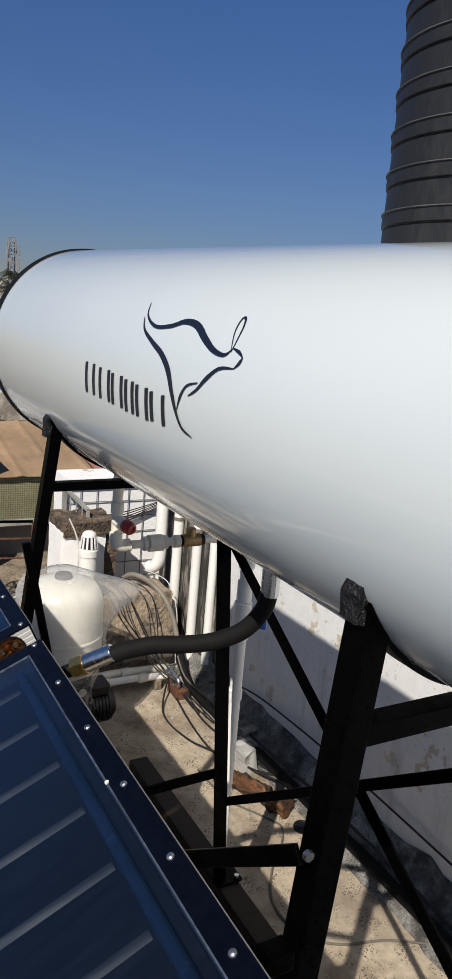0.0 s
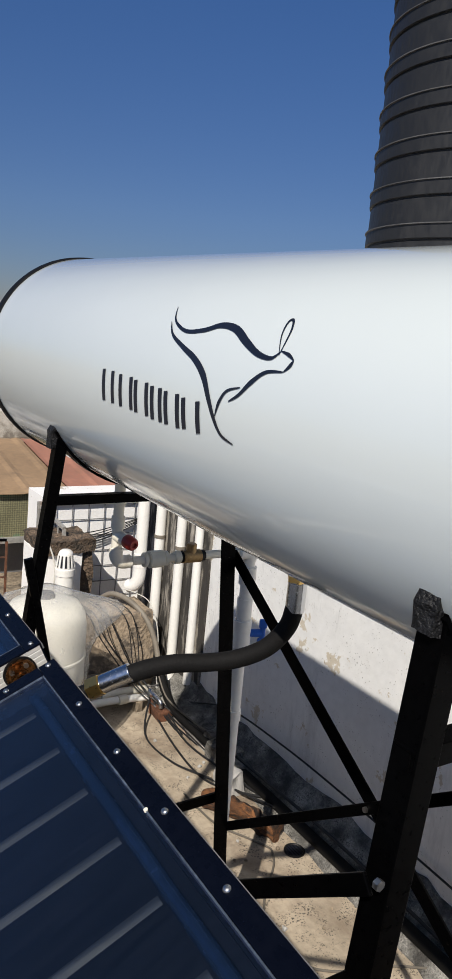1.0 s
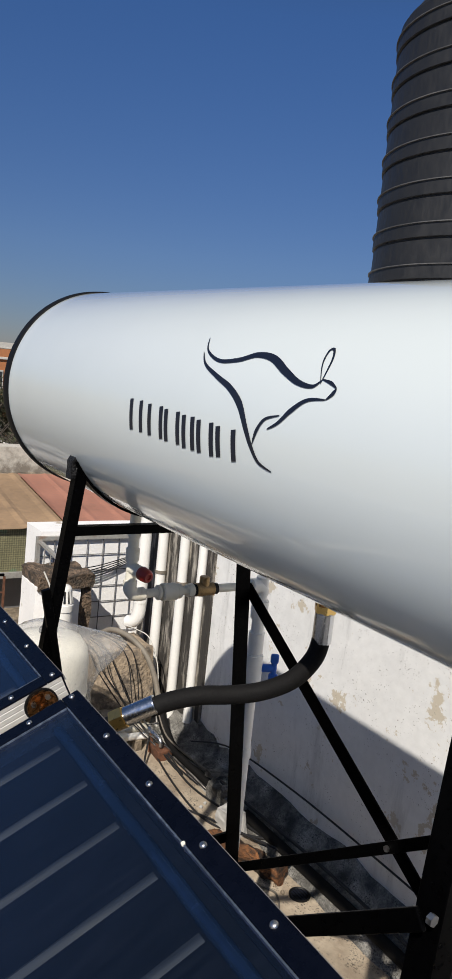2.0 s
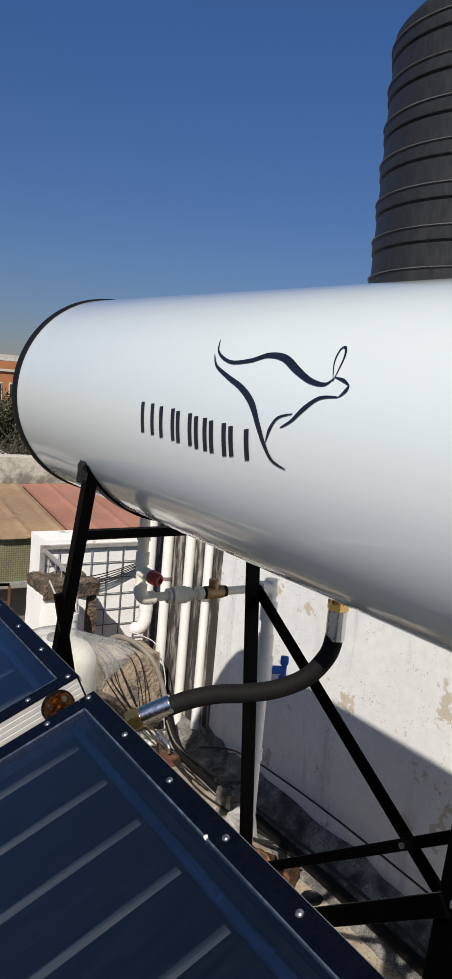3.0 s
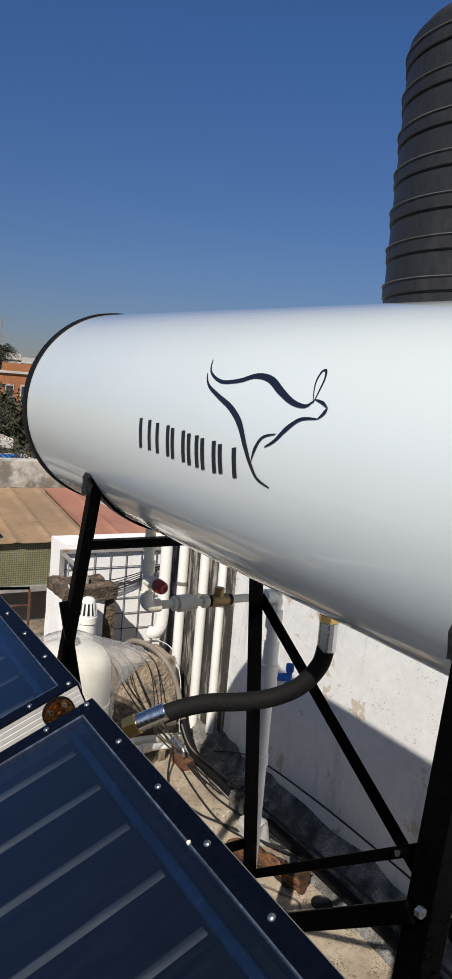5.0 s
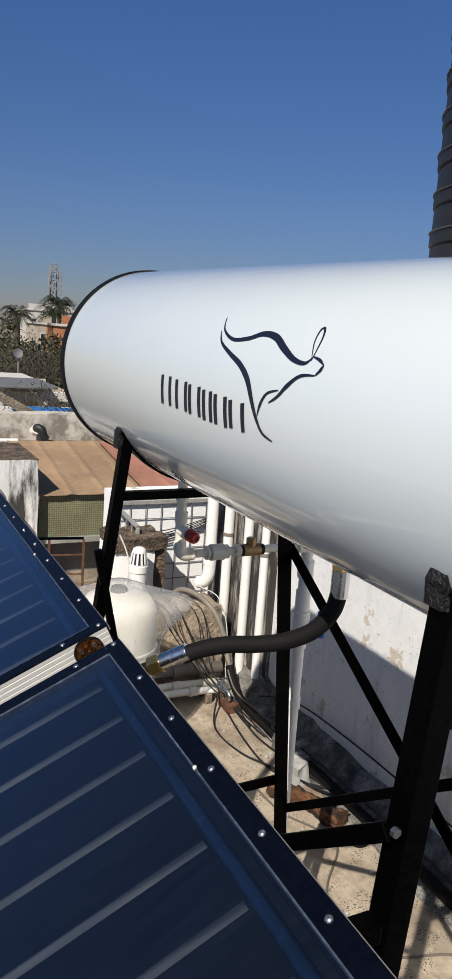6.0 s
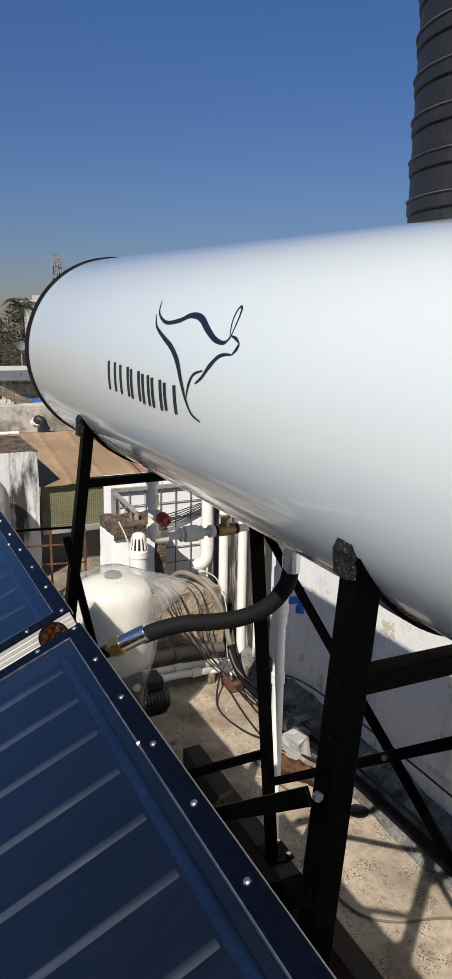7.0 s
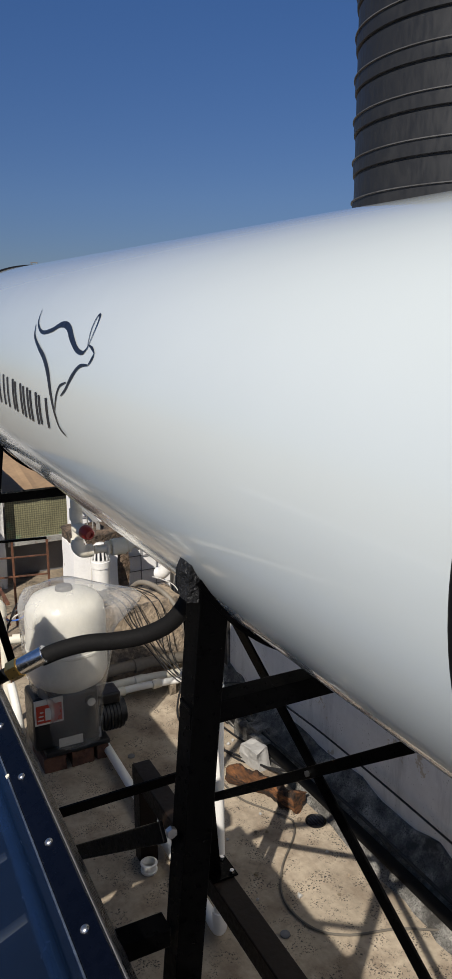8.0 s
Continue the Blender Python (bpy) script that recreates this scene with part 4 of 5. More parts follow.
part("bend", tube([(-2.72, 2.41, 0.74), (-2.72, 2.41, 0.68), (-2.725, 2.405, 0.62), (-2.745, 2.39, 0.58), (-2.78, 2.37, 0.565)], 0.040, 24, 6), M_PVC, el, "", True)
part("socket", rod((-2.72, 2.41, 0.70), (-2.72, 2.41, 0.79), 0.042, 28, None, None, 0.003), M_PVC, el, "", True)

for x, z, r, y0, y1, mt, nm in ((-2.40, 0.15, 0.034, 1.72, 2.38, M_GREYPVC, "grey lagged pipe lying along the old block"), (-2.34, 0.085, 0.024, 1.70, 2.34, M_CPVC, "cream plastic pipe with sockets near the floor"), (-2.27, 0.075, 0.021, 1.78, 2.30, M_PVC, "white plastic pipe near the floor")):
    lp = thing("floor_pipe", (x, y0, z - r), nm, "pipe", "pipes by the old block")
    part("tube", tube([(x, y0, z), (x - 0.02, (y0 + y1) / 2, z + 0.004), (x, y1, z)], r, 20, 5), mt, lp, "", True)
    for y in (y0 + 0.12, y0 + 0.34):
        part("socket", rod((x - 0.012, y, z + 0.002), (x - 0.016, y + 0.055, z + 0.003), r + 0.006, 20, None, None, 0.002), mt if mt != M_PVC else M_CPVC, lp, "", True)
    for y in (y0 + 0.08, y1 - 0.06):
        part("support", box(x - 0.02, x + 0.02, y - 0.02, y + 0.02, 0.0, z - r + 0.006, 0.003), M_BLOCK, lp)
tap = thing("garden_tap", (-2.22, 2.30, 0.0), "dull metal tap on a short rusty pipe", "tap")
part("stem", rod((-2.22, 2.30, 0.0), (-2.22, 2.30, 0.13), 0.014, 16), M_RUST, tap, "", True)
part("body", rod((-2.24, 2.295, 0.13), (-2.15, 2.31, 0.11), 0.017, 16, 0.013), M_STEEL, tap, "", True)
part("spout", tube([(-2.16, 2.308, 0.112), (-2.135, 2.312, 0.10), (-2.13, 2.313, 0.07)], 0.012, 14, 4), M_STEEL, tap, "", True)
part("handle", bar((-2.22, 2.27, 0.165), (-2.22, 2.335, 0.165), 0.012, 0.008), M_STEEL, tap)
solid("rusty_lump", rough_box(-2.20, -2.10, 2.29, 2.37, 0.0, 0.055, 6, 0.008, 4.0, 14), M_RUST, "broken rusty clay lump beside the tap", "rubble", smooth=True)

# ---- old concrete block and cables ----
solid("concrete_block", rough_box(-2.74, -2.46, 1.84, 2.40, 0.0, 0.515, 12, 0.026, 2.0, 5), M_OLDBLOCK, "rough weathered concrete block with cables draped over it", "concrete block", smooth=True)
for k, (ya, yb, yc, r) in enumerate(((1.93, 1.99, 2.21, 0.005), (1.95, 2.03, 2.26, 0.006), (2.03, 2.07, 2.24, 0.0045), (2.05, 2.10, 2.30, 0.006), (2.13, 2.19, 2.27, 0.0045), (2.15, 2.24, 2.31, 0.005))):
    pts = [(-2.80, ya - 0.10, 0.44), (-2.72, ya - 0.03, 0.540), (-2.58, (ya + yb) / 2, 0.548), (-2.45, yb, 0.525), (-2.415, yb + 0.035, 0.44 - 0.02 * (k % 3)), (-2.36, yb + (yc - yb) * 0.62, 0.28 - 0.015 * k), (-2.26, yc, 0.15 - 0.008 * k), (-2.16 + 0.04 * (k % 3), 2.31 + 0.03 * (k % 3), 0.05), (-1.98 + 0.06 * k, 2.33 + 0.012 * k, 0.012)]
    solid("cable", tube(pts, r * 0.65, 8, 6), M_CABLE, "black cable draped over the old block", "cable", "cables on the block", smooth=True)
solid("conduit", tube([(-2.80, 2.18, 0.48), (-2.70, 2.22, 0.555), (-2.56, 2.27, 0.56), (-2.44, 2.33, 0.49), (-2.37, 2.37, 0.36), (-2.31, 2.38, 0.22), (-2.25, 2.385, 0.13)], 0.016, 16, 8), M_GREYPVC, "grey corrugated conduit over the old block", "conduit", smooth=True)
solid("wire", tube([(-2.72, 2.31, 0.57), (-2.6, 2.34, 0.58), (-2.47, 2.37, 0.56), (-2.40, 2.40, 0.40), (-2.30, 2.36, 0.18), (-2.22, 2.33, 0.15)], 0.003, 8, 6), M_WIRE, "thin white wire over the conduit", "wire", smooth=True)
for y0, y1, z in ((2.40, 2.455, 0.10), (2.515, 2.534, 0.25)):
    solid("long_cable", tube([(-2.2, y0 - 0.05, 0.04), (-1.8, y0, z * 0.8), (-1.3, (y0 + y1) / 2, z), (-0.7, y1 - 0.01, z + 0.012), (0.2, y1, z - 0.01), (1.2, y1 - 0.02, z), (2.28, y1, z)], 0.0075 if z < 0.2 else 0.0045, 10, 6), M_CABLE, "black cable running along the wall foot", "cable", "cables along the wall", smooth=True)
for k, pts in enumerate(([(-2.28, 2.32, 0.02), (-1.9, 2.26, 0.008), (-1.57, 2.24, 0.007), (-1.40, 2.30, 0.01), (-1.2, 2.42, 0.05)], [(-2.24, 2.30, 0.1), (-2.0, 2.16, 0.008), (-1.72, 2.17, 0.007), (-1.5, 2.26, 0.02), (-1.1, 2.40, 0.06)], [(-2.2, 2.34, 0.05), (-1.85, 2.33, 0.008), (-1.55, 2.36, 0.02), (-1.2, 2.40, 0.05)])):
    solid("floor_cable", tube(pts, 0.0055, 8, 6), M_CABLE, "thin black cable trailing over the floor", "cable", "cables on the floor", smooth=True)
solid("black_hose", tube([(-2.30, 2.385, 0.20), (-2.22, 2.385, 0.11), (-2.05, 2.385, 0.055), (-1.5, 2.405, 0.055), (-0.9, 2.415, 0.062), (-0.3, 2.42, 0.064), (0.6, 2.42, 0.064), (2.0, 2.42, 0.064)], 0.025, 16, 8), M_HOSE, "thick black hose lying along the wall foot", "hose", smooth=True)
solid("grey_wire", tube([(-2.27, 2.36, 0.19), (-2.15, 2.36, 0.11), (-1.95, 2.39, 0.085), (-1.75, 2.41, 0.09), (-1.5, 2.44, 0.10)], 0.005, 8, 6), M_GREYWIRE, "pale grey wire beside the thick black hose", "wire", smooth=True)
solid("earth_wire", tube([(-1.45, 2.10, 0.008), (-1.2, 2.12, 0.008), (-1.05, 2.20, 0.008), (-0.97, 2.245, 0.008), (-0.93, 2.25, 0.007), (-0.85, 2.20, 0.007), (-0.71, 2.06, 0.007), (-0.56, 1.98, 0.007), (-0.40, 2.00, 0.007), (-0.31, 2.10, 0.007), (-0.25, 2.28, 0.007), (-0.12, 2.45, 0.03)], 0.0045, 8, 8), M_GREYWIRE, "grey-brown wire looping over the floor", "wire", smooth=True)

# ---- small things on the floor ----
log_ = tube([(-1.34, 2.16, 0.052), (-1.2, 2.225, 0.056), (-1.08, 2.28, 0.052), (-0.99, 2.32, 0.048)], 0.045, 26, 14)
for v in log_.verts:
    n_ = noise.noise(v.co * 9) * 0.5 + noise.noise(v.co * 26) * 0.35
    v.co += noise.noise_vector(v.co * 11) * 0.022 + noise.noise_vector(v.co * 34) * 0.010
    v.co.z = max(0.001, v.co.z * (0.95 + 0.7 * n_))
solid("rotten_log", log_, M_WOOD, "rotten reddish brown piece of wood by the wall", "log", smooth=True)
st = rough_box(-1.47, -1.345, 2.29, 2.36, 0.0, 0.105, 5, 0.016, 7.0, 10)
st.transform(Matrix.Translation((-1.38, 2.33, 0.075)) @ pose(0, 0, 0.0, 0, 0, 12) @ Matrix.Translation((1.38, -2.33, -0.075)))
solid("stone_slab", st, M_STONE, "broken pale stone leaning by the wall foot", "stone")
dr = thing("floor_drain", (-0.9, 2.35, 0.0), "round black drain grating set in the floor", "drain")
part("ring", lathe([(0.040, 0.0), (0.046, 0.0), (0.046, 0.006), (0.040, 0.008), (0.036, 0.004)], Matrix.Translation((-0.9, 2.345, 0.001)), 32, False), M_RUBBER, dr, "", True)
part("plate", rod((-0.9, 2.345, 0.0005), (-0.9, 2.345, 0.003), 0.038, 28), M_INK, dr)
for k in range(5):
    y = 2.345 - 0.026 + 0.013 * k
    h = math.sqrt(0.037 ** 2 - (y - 2.345) ** 2)
    part("grate_bar", bar((-0.9 - h, y, 0.005), (-0.9 + h, y, 0.005), 0.005, 0.003), M_RUBBER, dr)
cp = thing("pipe_cap", (-0.945, 1.585, 0.0), "loose white plastic pipe socket on the floor", "pipe fitting")
part("ring", lathe([(0.024, 0.002), (0.032, 0.002), (0.034, 0.006), (0.034, 0.012), (0.030, 0.016), (0.030, 0.034), (0.034, 0.036), (0.034, 0.042), (0.026, 0.044), (0.024, 0.040), (0.024, 0.002)], Matrix.Translation((-0.945, 1.585, 0)), 32, False), M_PVC, cp, "", True)
for k in range(26):
    x, y = random.uniform(-2.1, -0.2), random.uniform(1.7, 2.34)
    r = random.uniform(0.004, 0.011)
    g = bmesh.new()
    bmesh.ops.create_icosphere(g, subdivisions=1, radius=r, matrix=Matrix.Translation((x, y, r * 0.5)))
    for v in g.verts:
        v.co += noise.noise_vector(v.co * 90) * r * 0.5
        v.co.z = max(v.co.z, 0.0)
    solid("pebble", g, M_STONE if k % 3 else M_BLOCK, "small loose chip of mortar on the floor", "pebble", "chips on the floor")
for x, y in ((-0.42, 1.90), (-1.75, 1.80), (0.3, 2.2)):
    solid("bottle_cap", lathe([(0.018, 0), (0.018, 0.006), (0.014, 0.009), (0.002, 0.009)], Matrix.Translation((x, y, 0.001)), 20), M_DARK, "flat dark cap lying on the floor", "bottle cap", "caps on the floor", smooth=True)
for k, (x, y, z) in enumerate(((-1.65, 2.40, 0.03), (-1.55, 2.42, 0.05), (-1.72, 2.43, 0.05), (-1.48, 2.40, 0.02))):
    solid("rubble", rough_box(x - 0.05, x + 0.05, y - 0.04, y + 0.04, 0.0, z + 0.06, 4, 0.018, k * 3.0, 12), M_MORTAR, "blackened lump of mortar at the wall foot", "rubble", "lumps at the wall foot")

# ---- beyond the roof edge ----
solid("neighbour_roof", rough_box(-5.2, -3.02, -1.5, 4.4, -0.6, -0.12, 10, 0.01, 6.0, 2), M_BLOCK, "lower dusty neighbouring roof slab", "roof slab", kind="structure", smooth=True)
pil = thing("short_pillar", (-3.6, 2.12, -0.12), "whitewashed stub pillar with a crumbling brown top", "pillar")
part("shaft", rough_box(-3.80, -3.50, 2.02, 2.34, -0.12, 0.59, 8, 0.008, 8.0, 6), M_PEEL, pil, "", True)
part("crust", rough_box(-3.82, -3.48, 2.03, 2.43, 0.57, 0.665, 9, 0.02, 9.0, 11), M_CRUST, pil, "crumbling brown mortar crust", True)
part("broken_edge", rough_box(-3.80, -3.52, 2.325, 2.43, -0.12, 0.62, 9, 0.022, 3.0, 9), M_CRUST, pil, "broken brown masonry edge", True)
vent = thing("vent_pipe", (-3.38, 2.18, -0.12), "white plastic vent pipe with a slotted cowl", "vent pipe")
part("tube", rod((-3.38, 2.18, -0.12), (-3.38, 2.18, 0.50), 0.062, 32), M_PVC, vent, "", True)
cw = part("cowl", lathe([(0.068, 0.46), (0.068, 0.505), (0.064, 0.51), (0.064, 0.52)], Matrix.Translation((-3.38, 2.18, 0)), 32, False), M_PVC, vent, "slotted domed cowl", True)
# solid core whose grey stands for the shade within the slats
part("inner", rod((-3.38, 2.18, 0.505), (-3.38, 2.18, 0.60), 0.034, 20), M_DARK, cw, "grey core that paints the shade inside the cowl", True)
part("dome", lathe([(0.050, 0.600), (0.050, 0.606), (0.044, 0.622), (0.028, 0.634), (0.004, 0.638)], Matrix.Translation((-3.38, 2.18, 0)), 32), M_PVC, cw, "", True)
for k in range(12):
    a = 2 * math.pi * k / 12
    part("slat", bar((-3.38 + 0.062 * math.cos(a), 2.18 + 0.062 * math.sin(a), 0.515), (-3.38 + 0.048 * math.cos(a), 2.18 + 0.048 * math.sin(a), 0.604), 0.014, 0.006, (math.cos(a), math.sin(a), 0.2)), M_PVC, cw)
solid("wall_peeling", rough_box(-4.30, -3.966, 2.20, 4.3, -0.4, 0.86, 10, 0.003, 2.5, 3), M_PEEL, "white wall with peeling paint behind the wire grille", "wall", kind="structure", smooth=True)
gr = thing("wire_grille", (-3.95, 2.6, -0.1), "pale square wire grille in a painted steel frame", "grille")
part("frame", bar((-3.95, 2.16, 0.815), (-3.95, 3.10, 0.815), 0.03, 0.03), M_GALV, gr)
part("frame", bar((-3.95, 2.175, -0.1), (-3.95, 2.175, 0.80), 0.03, 0.03, (0, 1, 0)), M_GALV, gr)
for k in range(7):
    part("upright", rod((-3.95, 2.30 + 0.128 * k, -0.1), (-3.95, 2.30 + 0.128 * k, 0.80), 0.0036, 8), M_DARK, gr)
for k in range(7):
    part("rung", rod((-3.955, 2.18, 0.68 - 0.125 * k), (-3.955, 3.10, 0.68 - 0.125 * k), 0.0036, 8), M_DARK, gr)
part("side_frame", bar((-3.95, 2.18, 0.80), (-3.60, 2.24, 0.72), 0.024, 0.024), M_GALV, gr)
part("side_frame", bar((-3.60, 2.24, 0.71), (-3.60, 2.24, 0.58), 0.024, 0.024, (0, 1, 0)), M_GALV, gr)
for k in range(3):
    part("side_bar", rod((-3.86 + 0.09 * k, 2.195 + 0.015 * k, 0.78 - 0.02 * k), (-3.86 + 0.09 * k, 2.195 + 0.015 * k, 0.55), 0.005, 8), M_GALV, gr)
for k in range(5):
    z = 0.62 - 0.02 * k
    solid("hanging_wire", tube([(-3.75, 2.12 + 0.02 * k, z - 0.06), (-3.90, 2.30, z - 0.05 - 0.02 * (k % 2)), (-3.92, 2.65, z - 0.02), (-3.925, 3.05, z + 0.08 + 0.015 * k)], 0.004, 8, 6), M_CABLE, "thin black wire strung across the grille", "wire", "wires on the grille", smooth=True)
solid("white_wire", tube([(-3.49, 2.07, 0.70), (-3.45, 2.12, 0.56), (-3.44, 2.13, 0.40), (-3.45, 2.10, 0.15)], 0.006, 8, 6), M_WIRE, "white wire hanging down the pillar", "wire", smooth=True)
rail = thing("iron_railing", (-3.9, 1.44, -0.12), "rusty thin iron railing at the roof edge", "railing")
for z in (0.55, 0.42, 0.27):
    part("rail", bar((-4.05, 1.44, z), (-3.97, 1.95, z), 0.018, 0.018 if z > 0.5 else 0.010), M_BLACK if z > 0.5 else M_RUST, rail)
    part("rail", bar((-4.05, 1.44, z), (-2.72, 1.42, z), 0.018, 0.018 if z > 0.5 else 0.010), M_RUST, rail)
for x, y in ((-4.05, 1.44), (-4.01, 1.70), (-3.97, 1.95), (-3.75, 1.435), (-3.45, 1.43), (-3.15, 1.427), (-2.85, 1.422)):
    part("post", bar((x, y, -0.12), (x, y, 0.54), 0.016, 0.016, (0, 1, 0)), M_RUST, rail)

solid("mould_pillar_wall", rough_box(-5.5, -4.87, 0.5, 1.80, -0.12, 0.985, 10, 0.012, 1.5, 3), M_MOULD, "white pillar wall streaked with black mould", "wall", kind="structure", smooth=True)
solid("pillar_slab", rough_box(-5.72, -4.868, 0.45, 1.803, 0.984, 0.992, 8, 0.003, 2.5, 5), M_CRUST, "weathered concrete slab on the mouldy wall", "slab", kind="structure", smooth=True)

solid("metal_drum", lathe([(0.12, -0.12), (0.16, -0.11), (0.17, 0.0), (0.17, 0.60), (0.165, 0.68), (0.145, 0.75), (0.11, 0.80), (0.06, 0.83), (0.01, 0.84)], Matrix.Translation((-4.6, 1.34, 0)), 40), M_GALV, "dull grey metal drum with a domed top", "drum", smooth=True)

# the shed with its sheet roof
shed = thing("tin_shed", (-5.9, 3.0, -8.0), "shed with dusty sheet roof and green netting", "shed")
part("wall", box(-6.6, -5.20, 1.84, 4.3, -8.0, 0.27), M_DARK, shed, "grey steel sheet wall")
part("wall_white", box(-5.24, -5.14, 2.56, 4.3, -1.0, 0.62), M_PEEL, shed, "peeling white wall piece")
part("beam", box(-5.20, -4.96, 1.84, 2.56, 0.22, 0.275, 0.004), M_GALV, shed)
part("inner_wall", box(-6.55, -6.45, 1.84, 4.3, 0.272, 0.66), M_BUFF, shed, "dim inner wall")
part("netting", box(-4.995, -4.98, 1.84, 2.555, 0.276, 0.655), M_NET, shed, "green shade netting")

def sheet(name, y0, y1, material, label):
    bm = bmesh.new()
    n = int((y1 - y0) / 0.05)
    rows = []
    for i in range(n + 1):
        y = y0 + (y1 - y0) * i / n
        h = 0.010 if i % 6 == 0 else 0.0
        a, b = (-4.93, y, 0.665 + h), (-6.75, y + 0.08, 0.845 + h)
        rows.append([bm.verts.new(c) for c in (a, b, (b[0], b[1], b[2] - 0.006), (a[0], a[1], a[2] - 0.006))])
    for a, b in zip(rows, rows[1:]):
        for k in range(4):
            bm.faces.new((a[k], a[(k + 1) % 4], b[(k + 1) % 4], b[k]))
    part(name, bm, material, shed, label)


sheet("roof_sheet", 1.80, 2.78, M_SHEET, "dusty brown ribbed roof sheet")
sheet("roof_sheet", 2.785, 4.3, M_REDSHEET, "faded red ribbed roof sheet")
solid("wall_parapet", rough_box(-7.4, -7.14, 0.6, 4.6, -0.2, 1.09, 12, 0.014, 4.0, 3), M_PARAPET, "flaking white parapet wall of the neighbouring roof", "wall", kind="structure", smooth=True)
solid("parapet_ledge", rough_box(-7.14, -6.78, 0.6, 4.6, 0.70, 0.80, 10, 0.014, 5.0, 4), M_BLOCK, "rough cement ledge along the parapet", "ledge", kind="structure", smooth=True)
jug = thing("broken_pipe_end", (-6.98, 2.30, 0.80), "dark broken pipe bend lying on the ledge", "pipe")
part("bend", tube([(-7.02, 2.24, 0.93), (-6.98, 2.25, 0.96), (-6.95, 2.29, 0.94), (-6.95, 2.31, 0.88), (-6.95, 2.34, 0.835)], 0.045, 16, 5), M_BLACKTANK, jug, "", True)
part("lip", rod((-7.05, 2.23, 0.91), (-7.0, 2.24, 0.94), 0.055, 20), M_PVC, jug, "", True)
solid("white_rail_pipe", rod((-6.9, 1.3, 0.83), (-6.9, 2.02, 0.83), 0.022, 14), M_PVC, "white pipe lying on the ledge", "pipe", smooth=True)


def house(x0, x1, y0, y1, z1, wall, label, storeys=3, cols=4, roofmat=None, parapet=0.6):
    h = thing("house", ((x0 + x1) / 2, (y0 + y1) / 2, -8.0), label, "house", "houses of the town")
    part("wall", box(x0, x1, y0, y1, -8.0, z1), wall, h)
    part("roof", box(x0 - 0.15, x1 + 0.15, y0 - 0.15, y1 + 0.15, z1, z1 + 0.18, 0.02), roofmat or M_PLASTER, h)
    part("parapet", box(x1 - 0.05, x1 + 0.12, y0, y1, z1 + 0.18, z1 + 0.18 + parapet), wall, h)
    dy, dz = (y1 - y0) / cols, 3.0
    for s in range(storeys):
        for c in range(cols):
            yc, zc = y0 + dy * (c + 0.5), z1 - 1.5 - dz * s
            w = part("window", box(x1, x1 + 0.06, yc - dy * 0.28, yc + dy * 0.28, zc - 0.7, zc + 0.7), M_PLASTER, h, "window with pale surround")
            part("pane", box(x1 + 0.061, x1 + 0.075, yc - dy * 0.22, yc + dy * 0.22, zc - 0.58, zc + 0.58), M_GLAZE, w, "dark pane")
        part("ledge", box(x1, x1 + 0.7, y0, y1, z1 - dz * s - 3.0, z1 - dz * s - 2.85), M_PLASTER, h)
    return h


house(-16, -12.0, 1.0, 3.75, 0.72, M_BUFF, "low buff house with a blue-grey sheet roof", 1, 3, None, 0.05)
solid("blue_sheet_roof", box(-12.6, -11.0, 1.2, 3.45, 1.02, 1.07, 0.01), M_DARK, "blue-grey sheet awning over the low house", "roof sheet")
solid("awning_post", rod((-11.2, 2.6, -8.0), (-11.2, 2.6, 1.02), 0.05, 10), M_GALV, "thin steel awning post", "post", smooth=True)
solid("awning_post", rod((-11.2, 3.3, -8.0), (-11.2, 3.3, 1.02), 0.05, 10), M_GALV, "thin steel awning post", "post", smooth=True)
solid("awning_beam", bar((-7.9, 1.7, 1.36), (-7.85, 2.42, 0.98), 0.08, 0.10), M_BLOCK, "sloping concrete stair rail beam", "beam")
for k in range(3):
    solid("baluster", bar((-7.9, 1.78 + 0.2 * k, 0.2), (-7.9, 1.78 + 0.2 * k, 1.28 - 0.1 * k), 0.03, 0.03, (0, 1, 0)), M_DARK, "dark baluster under the stair rail", "baluster", "stair balusters")
tp = rough_box(-9.5, -8.9, 2.45, 3.3, 0.80, 0.90, 8, 0.02, 2.0, 3)
solid("tarpaulin", tp, M_TARP, "blue tarpaulin spread on a shed", "tarpaulin", smooth=True)
house(-10.5, -8.85, 2.2, 3.6, 0.6, M_BUFF, "small buff shed under the tarpaulin", 1, 2, None, 0.02)
house(-30, -24, 3.0, 6.2, -0.6, M_PLASTER, "pale plastered house among trees", 2, 3)
house(-98, -91, 19.4, 25.5, 2.9, M_PLASTER, "white flat-roofed block of flats", 4, 5)
house(-82, -76, 17.3, 20.8, 1.5, M_BUFF, "buff block of flats behind the palms", 3, 4)
house(-62, -57, 14.9, 19.5, 1.6, M_ORANGE, "orange painted house with balconies", 3, 4)
house(-70, -64, 21, 27, 1.6, M_BUFF, "buff house behind the palms", 3, 4)
house(-105, -96, 27, 36, 2.6, M_PLASTER, "pale far block of flats", 3, 5)

# satellite dish on a roof
dish = thing("satellite_dish", (-20.0, 4.55, -0.6), "grey satellite dish on a thin pole", "satellite dish")
part("pole", rod((-20.0, 4.55, -8.0), (-20.0, 4.55, 1.2), 0.016, 10), M_GALV, dish, "", True)
